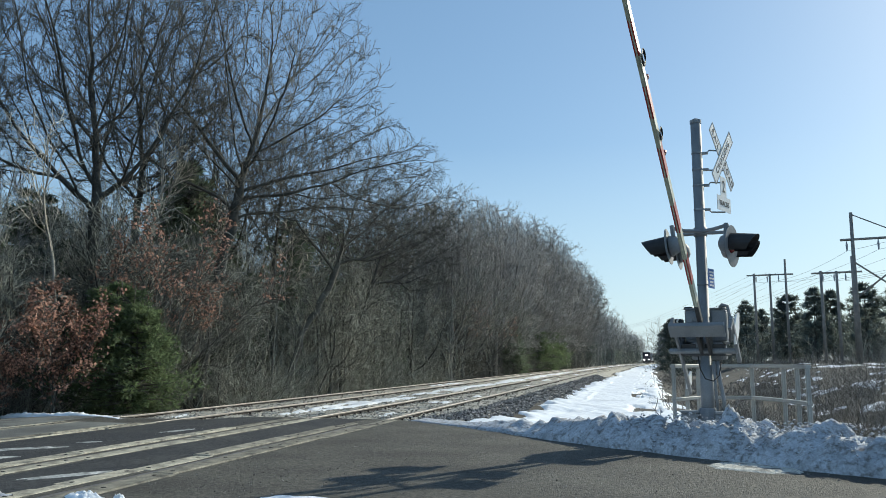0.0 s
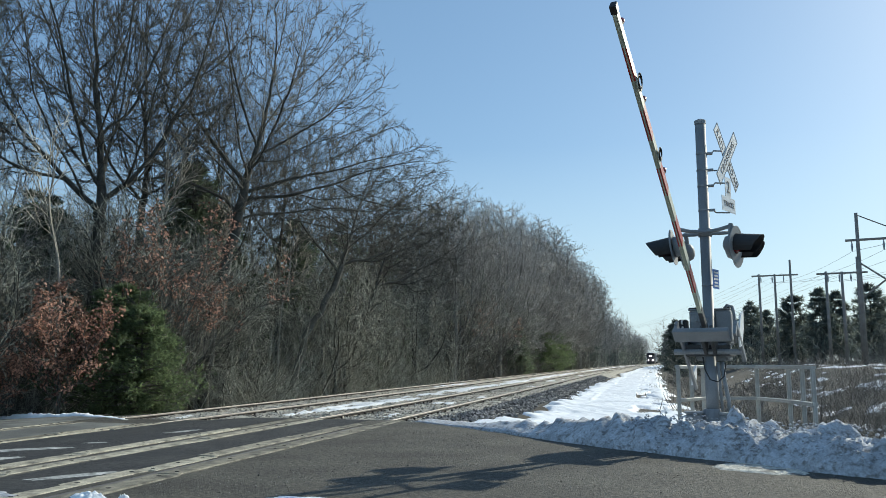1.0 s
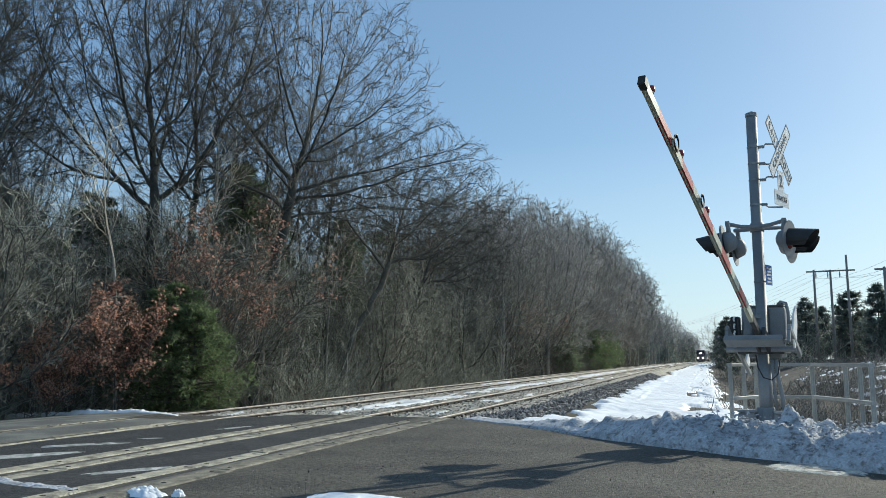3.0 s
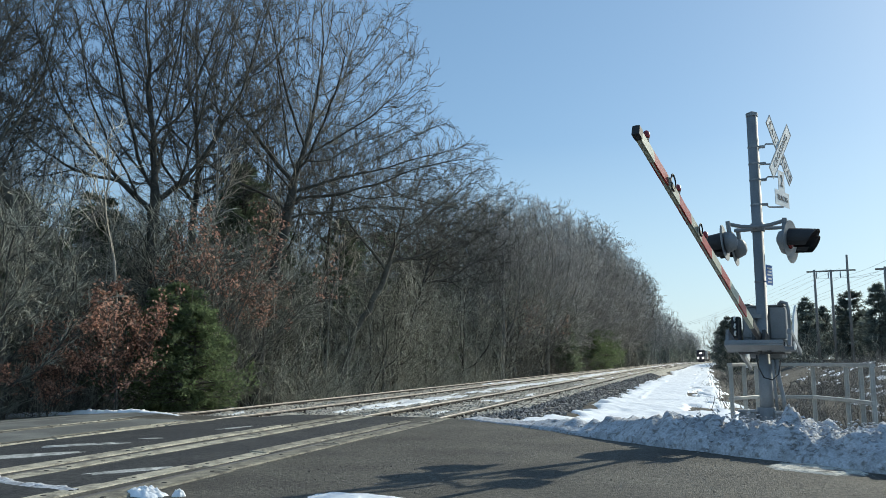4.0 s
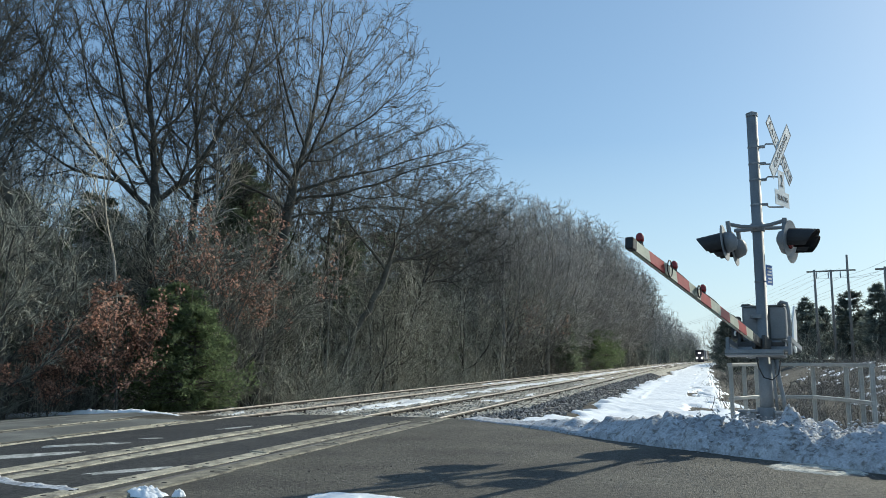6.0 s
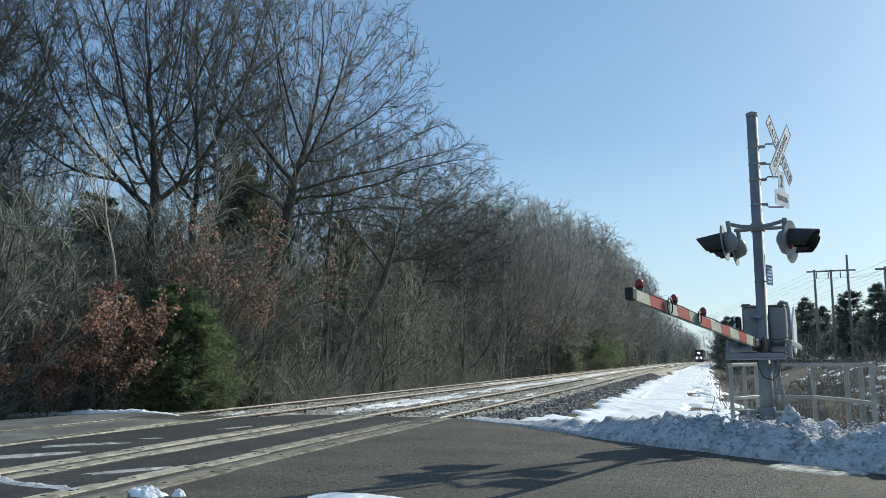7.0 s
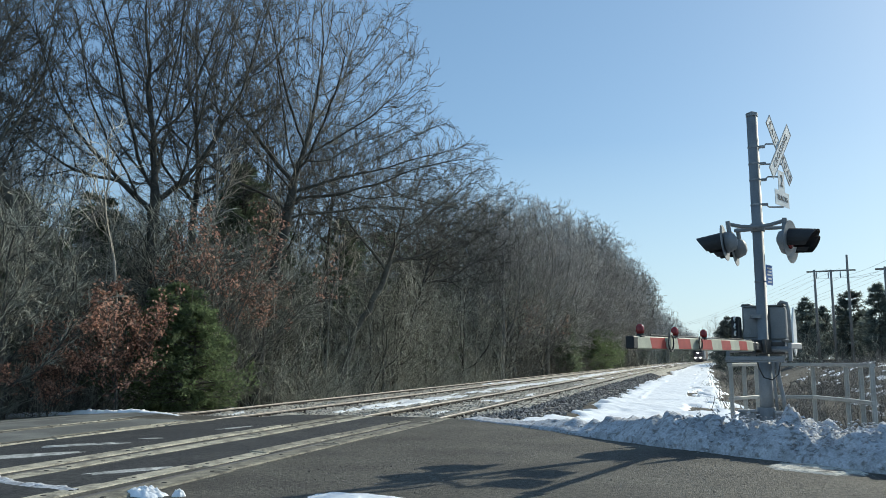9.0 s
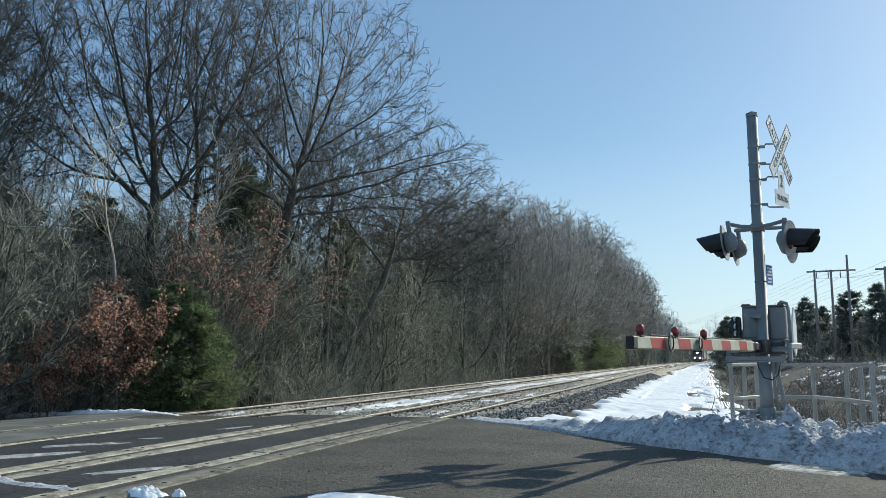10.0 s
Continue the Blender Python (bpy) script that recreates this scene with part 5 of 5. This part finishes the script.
def oak_sapling(seed, height, width, leaves, low=0.2):
    """A sapling that still holds its dry leaves."""
    rng = random.Random(seed)
    a, tw = bare_tree(seed, height, forks=5, spread=0.75, counts=(7, 4, 2), base_fork=0.15, thick=0.6)
    lf = Build()
    ends = tw.bulk()[0].tolist()
    for _ in range(leaves):
        p = Vector(rng.choice(ends)) + Vector((rng.gauss(0, 0.06), rng.gauss(0, 0.06), rng.gauss(0, 0.06)))
        if p.z < height * low:
            continue
        d = Vector((rng.gauss(0, 1), rng.gauss(0, 1), rng.gauss(-0.5, 0.6))).normalized()
        s = d.orthogonal().normalized()
        s.rotate(Matrix.Rotation(rng.uniform(0, 6.28), 3, d))
        ln, w = rng.uniform(0.07, 0.13), rng.uniform(0.025, 0.045)
        n = d.cross(s) * 0.015
        lf.add([tuple(p), tuple(p + d * ln * 0.5 + s * w + n), tuple(p + d * ln), tuple(p + d * ln * 0.5 - s * w + n)], [(0, 1, 2), (0, 2, 3)])
    return a.mesh("trunk", M_BARK, True), tw.mesh("crown", M_TWIG, second=M_BARK), lf.mesh("foliage", M_OAKLEAF)


OAK = [oak_sapling(51, 3.7, 1.6, 5200, 0.12), oak_sapling(52, 6.2, 1.6, 2600, 0.55)]
for k, x, y, turn, s in ((0, -13.8, 16.9, 30, 0.84), (0, -14.9, 15.8, 100, 0.5), (1, -13.5, 20.9, 0, 1.0), (1, -14.0, 22.4, 140, 0.8), (1, -13.3, 63.5, 0, 1.1)):
    t = thing("oak_sapling", "young oak still holding dry red-brown leaves", "tree", pose(x, y, float(ground_z(np.array([x]), np.array([y]))[0]), 0, 0, turn), group="oak saplings")
    t.scale = (s, s, s)
    for nm, me in zip(("trunk", "crown", "foliage"), OAK[k]):
        part(nm, me, None, t)


def brush(seed, height, stems, spread, shoots=8):
    """A clump of thin upright stems with side shoots, as arrays."""
    rng = random.Random(seed)
    b = Build()
    for _ in range(stems):
        p = Vector((rng.gauss(0, spread), rng.gauss(0, spread), -0.15))
        d = Vector((rng.gauss(0, 0.75), rng.gauss(0, 0.75), 1)).normalized()
        h_ = height * rng.uniform(0.4, 1.1)
        pts = [p]
        for i in range(3):
            d = (d + Vector((rng.gauss(0, 0.32), rng.gauss(0, 0.32), 0.0))).normalized()
            pts.append(pts[-1] + d * h_ / 3)
        b.twig(pts, [0.012, 0.010, 0.007, 0.004])
        for k in range(shoots):
            q = pts[0].lerp(pts[1], rng.random()) if k > 5 else pts[1].lerp(pts[3], rng.random())
            e = rotate_about(d, rng.uniform(0.4, 1.1), rng.uniform(0, 6.28))
            b.twig([q, q + e * h_ * 0.14, q + (e + Vector((0, 0, 0.3))) * h_ * rng.uniform(0.18, 0.32)], [0.006, 0.005, 0.003])
    return b.bulk()[:2]


def scatter(name, label, clumps, spots, mat, seed):
    """Many clumps of brush as one mesh of stuff."""
    rng = random.Random(seed)
    vs, fs, k = [], [], 0
    for x, y, s in spots:
        v, f = rng.choice(clumps)
        a = rng.uniform(0, 6.28)
        c, q = math.cos(a), math.sin(a)
        w = np.stack([v[:, 0] * c - v[:, 1] * q, v[:, 0] * q + v[:, 1] * c, v[:, 2]], -1) * s
        w += (x, y, float(ground_z(np.array([x]), np.array([y]))[0]))
        vs.append(w)
        fs.append(f + k)
        k += len(v)
    me = quads(name, np.concatenate(vs), np.concatenate(fs), mat)
    return part(name, me, None, None, label, kind="stuff", category="brush")


THICKET = [brush(s, 3.2, 14, 0.6) for s in (61, 62, 63)]
FAR_THICKET = [brush(s, 3.2, 12, 0.6, 4) for s in (66, 67)]
WEEDS = [brush(s, 1.0, 14, 0.35, 5) for s in (64, 65)]
scatter("undergrowth", "dense thicket of bare grey-brown stems under the trees", THICKET,
        [(-rng.uniform(15.2, 23), 11 + 52 * (i / 160) ** 1.1 + rng.uniform(-1, 1), rng.uniform(0.6, 1.3)) for i in range(160)], M_BRUSH, 71)
scatter("edge_brush", "tangled dark brush along the woods edge", THICKET,
        [(-rng.uniform(12.6, 16.5), 20.5 + 40 * (i / 80) + rng.uniform(-1, 1), rng.uniform(0.5, 1.2)) for i in range(80)], M_BRUSH, 77)
scatter("trackside_brush", "bare brush along the railway woods", THICKET,
        [(-rng.uniform(11.8, 15) + float(bend(60 + i)), 60 + i * 1.15, rng.uniform(0.7, 1.4)) for i in range(100)], M_TWIG, 72)
scatter("deep_woods", "tangled trunks and stems deep in the woods", FAR_THICKET,
        [(-rng.uniform(27, 48), 4 + 80 * (i / 110), rng.uniform(2.4, 4.2)) for i in range(110)]
        + [(-rng.uniform(20, 34), 55 + 90 * (i / 70), rng.uniform(2.0, 3.6)) for i in range(70)], M_TWIG, 75)
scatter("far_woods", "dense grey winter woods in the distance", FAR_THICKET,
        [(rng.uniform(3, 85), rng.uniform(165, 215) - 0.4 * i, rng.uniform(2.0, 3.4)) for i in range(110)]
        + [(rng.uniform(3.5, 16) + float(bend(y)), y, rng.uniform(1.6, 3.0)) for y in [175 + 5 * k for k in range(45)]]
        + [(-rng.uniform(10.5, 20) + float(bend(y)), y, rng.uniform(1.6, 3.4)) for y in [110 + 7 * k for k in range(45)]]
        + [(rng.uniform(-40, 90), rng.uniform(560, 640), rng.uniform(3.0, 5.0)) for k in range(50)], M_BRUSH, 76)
M_WEED = material("dead_weed_stems", (0.185, 0.172, 0.155), 0.95, var=0.25, scale=1.0, bump=0, island=0.5)
spots = []
while len(spots) < 200:
    y = 12 + 75 * rng.random() ** 1.6
    x = rng.uniform(1.4, 15) if rng.random() < 0.88 else rng.uniform(14, 26)
    if road_distance(np.array([x]), np.array([y]))[0] > 3.2 and math.hypot(x - 1.2, y - 12.3) > 2.2:
        spots.append((x + float(bend(y)), y, rng.uniform(0.7, 1.7)))
scatter("ditch_weeds", "dead brown weeds and brush in the ditch", WEEDS, spots, M_WEED, 73)
spots = [(rng.uniform(7.0, 17) + float(bend(y)), y, rng.uniform(0.4, 0.9)) for y in [14 + 50 * (k / 210) ** 1.2 for k in range(210)]]
spots += [(rng.uniform(2.6, 9), y, rng.uniform(0.3, 0.55)) for y in [15 + 30 * (k / 90) ** 1.3 for k in range(90)]]
scatter("ditch_brush", "tangled dark brush on the slopes of the ditch", FAR_THICKET, spots, M_WEED, 79)
scatter("bank_brush", "brown brush along the top of the far bank", WEEDS, [(rng.uniform(14, 60), rng.uniform(60, 130), rng.uniform(1.2, 2.6)) for i in range(90)], M_WEED, 74)


# snow on the far side of the ditch
def bank_margin(X, Y):
    out = np.zeros(X.shape)
    for i in np.ndindex(X.shape):
        x, y = X[i], Y[i]
        out[i] = noise.noise((x * 0.5, y * 0.3, 3)) + 0.6 * noise.noise((x * 1.7, y * 1.2, 8)) + 0.3 * noise.noise((x * 5, y * 4, 5)) - 0.22 + (0.25 if 8.5 < x < 15 and y < 34 else 0.0)
    return np.minimum(out, (road_distance(X, Y) - 3) * 0.2)


part("bank_snow", grid_mesh("bank_snow", steps((8.0, 24, 0.22)), steps((9, 60, 0.26), (60, 130, 2)), lambda X, Y: ground_z(X, Y) - 0.05 + 0.14 * smooth(0, 0.3, bank_margin(X, Y)), M_SNOW,
                            lambda X, Y: bank_margin(X, Y) > -0.15), None,
     kind="stuff", label="patchy snow on the far bank of the ditch", category="snow")
scatter("snow_tufts", "dead grass tufts poking through the snow", WEEDS,
        [(rng.uniform(-0.2, 1.7) + float(bend(y)), y, rng.uniform(0.12, 0.4)) for y in [14.5 + 45 * (k / 26) ** 1.5 for k in range(26)]], M_WEED, 78)


# ---- what moves ----
def motions():
    rows = [(0.0, 45.9), (0.5, 42.5), (1.0, 39.0), (1.5, 35.6), (2.0, 32.15), (2.5, 28.85), (4.0, 19.65), (4.5, 16.75), (5.0, 13.9), (5.5, 11.05), (7.0, 3.85), (7.5, 1.75), (7.9, -0.2), (8.1, -0.4), (10.0, -0.4)]
    walk(arm, [(t, pose(ARM_PIVOT[0] - MAST[0], ARM_PIVOT[1] - MAST[1], ARM_PIVOT[2], 0, -a, GATE_TURN)) for t, a in rows])
    for ob, back in ((loco, 0.0), (wagons[0], 20.8), (wagons[1], 37.0)):
        way = []
        for t in (0.0, 2.5, 5.0, 7.5, 10.0):
            y = 337 - 4.2 * t + back
            slope = float(bend(y + 1) - bend(y))
            way.append((t, pose(-5.355 + float(bend(y)), y, 0.0, 0, 0, -math.degrees(math.atan(slope)))))
        walk(ob, way)


motions()
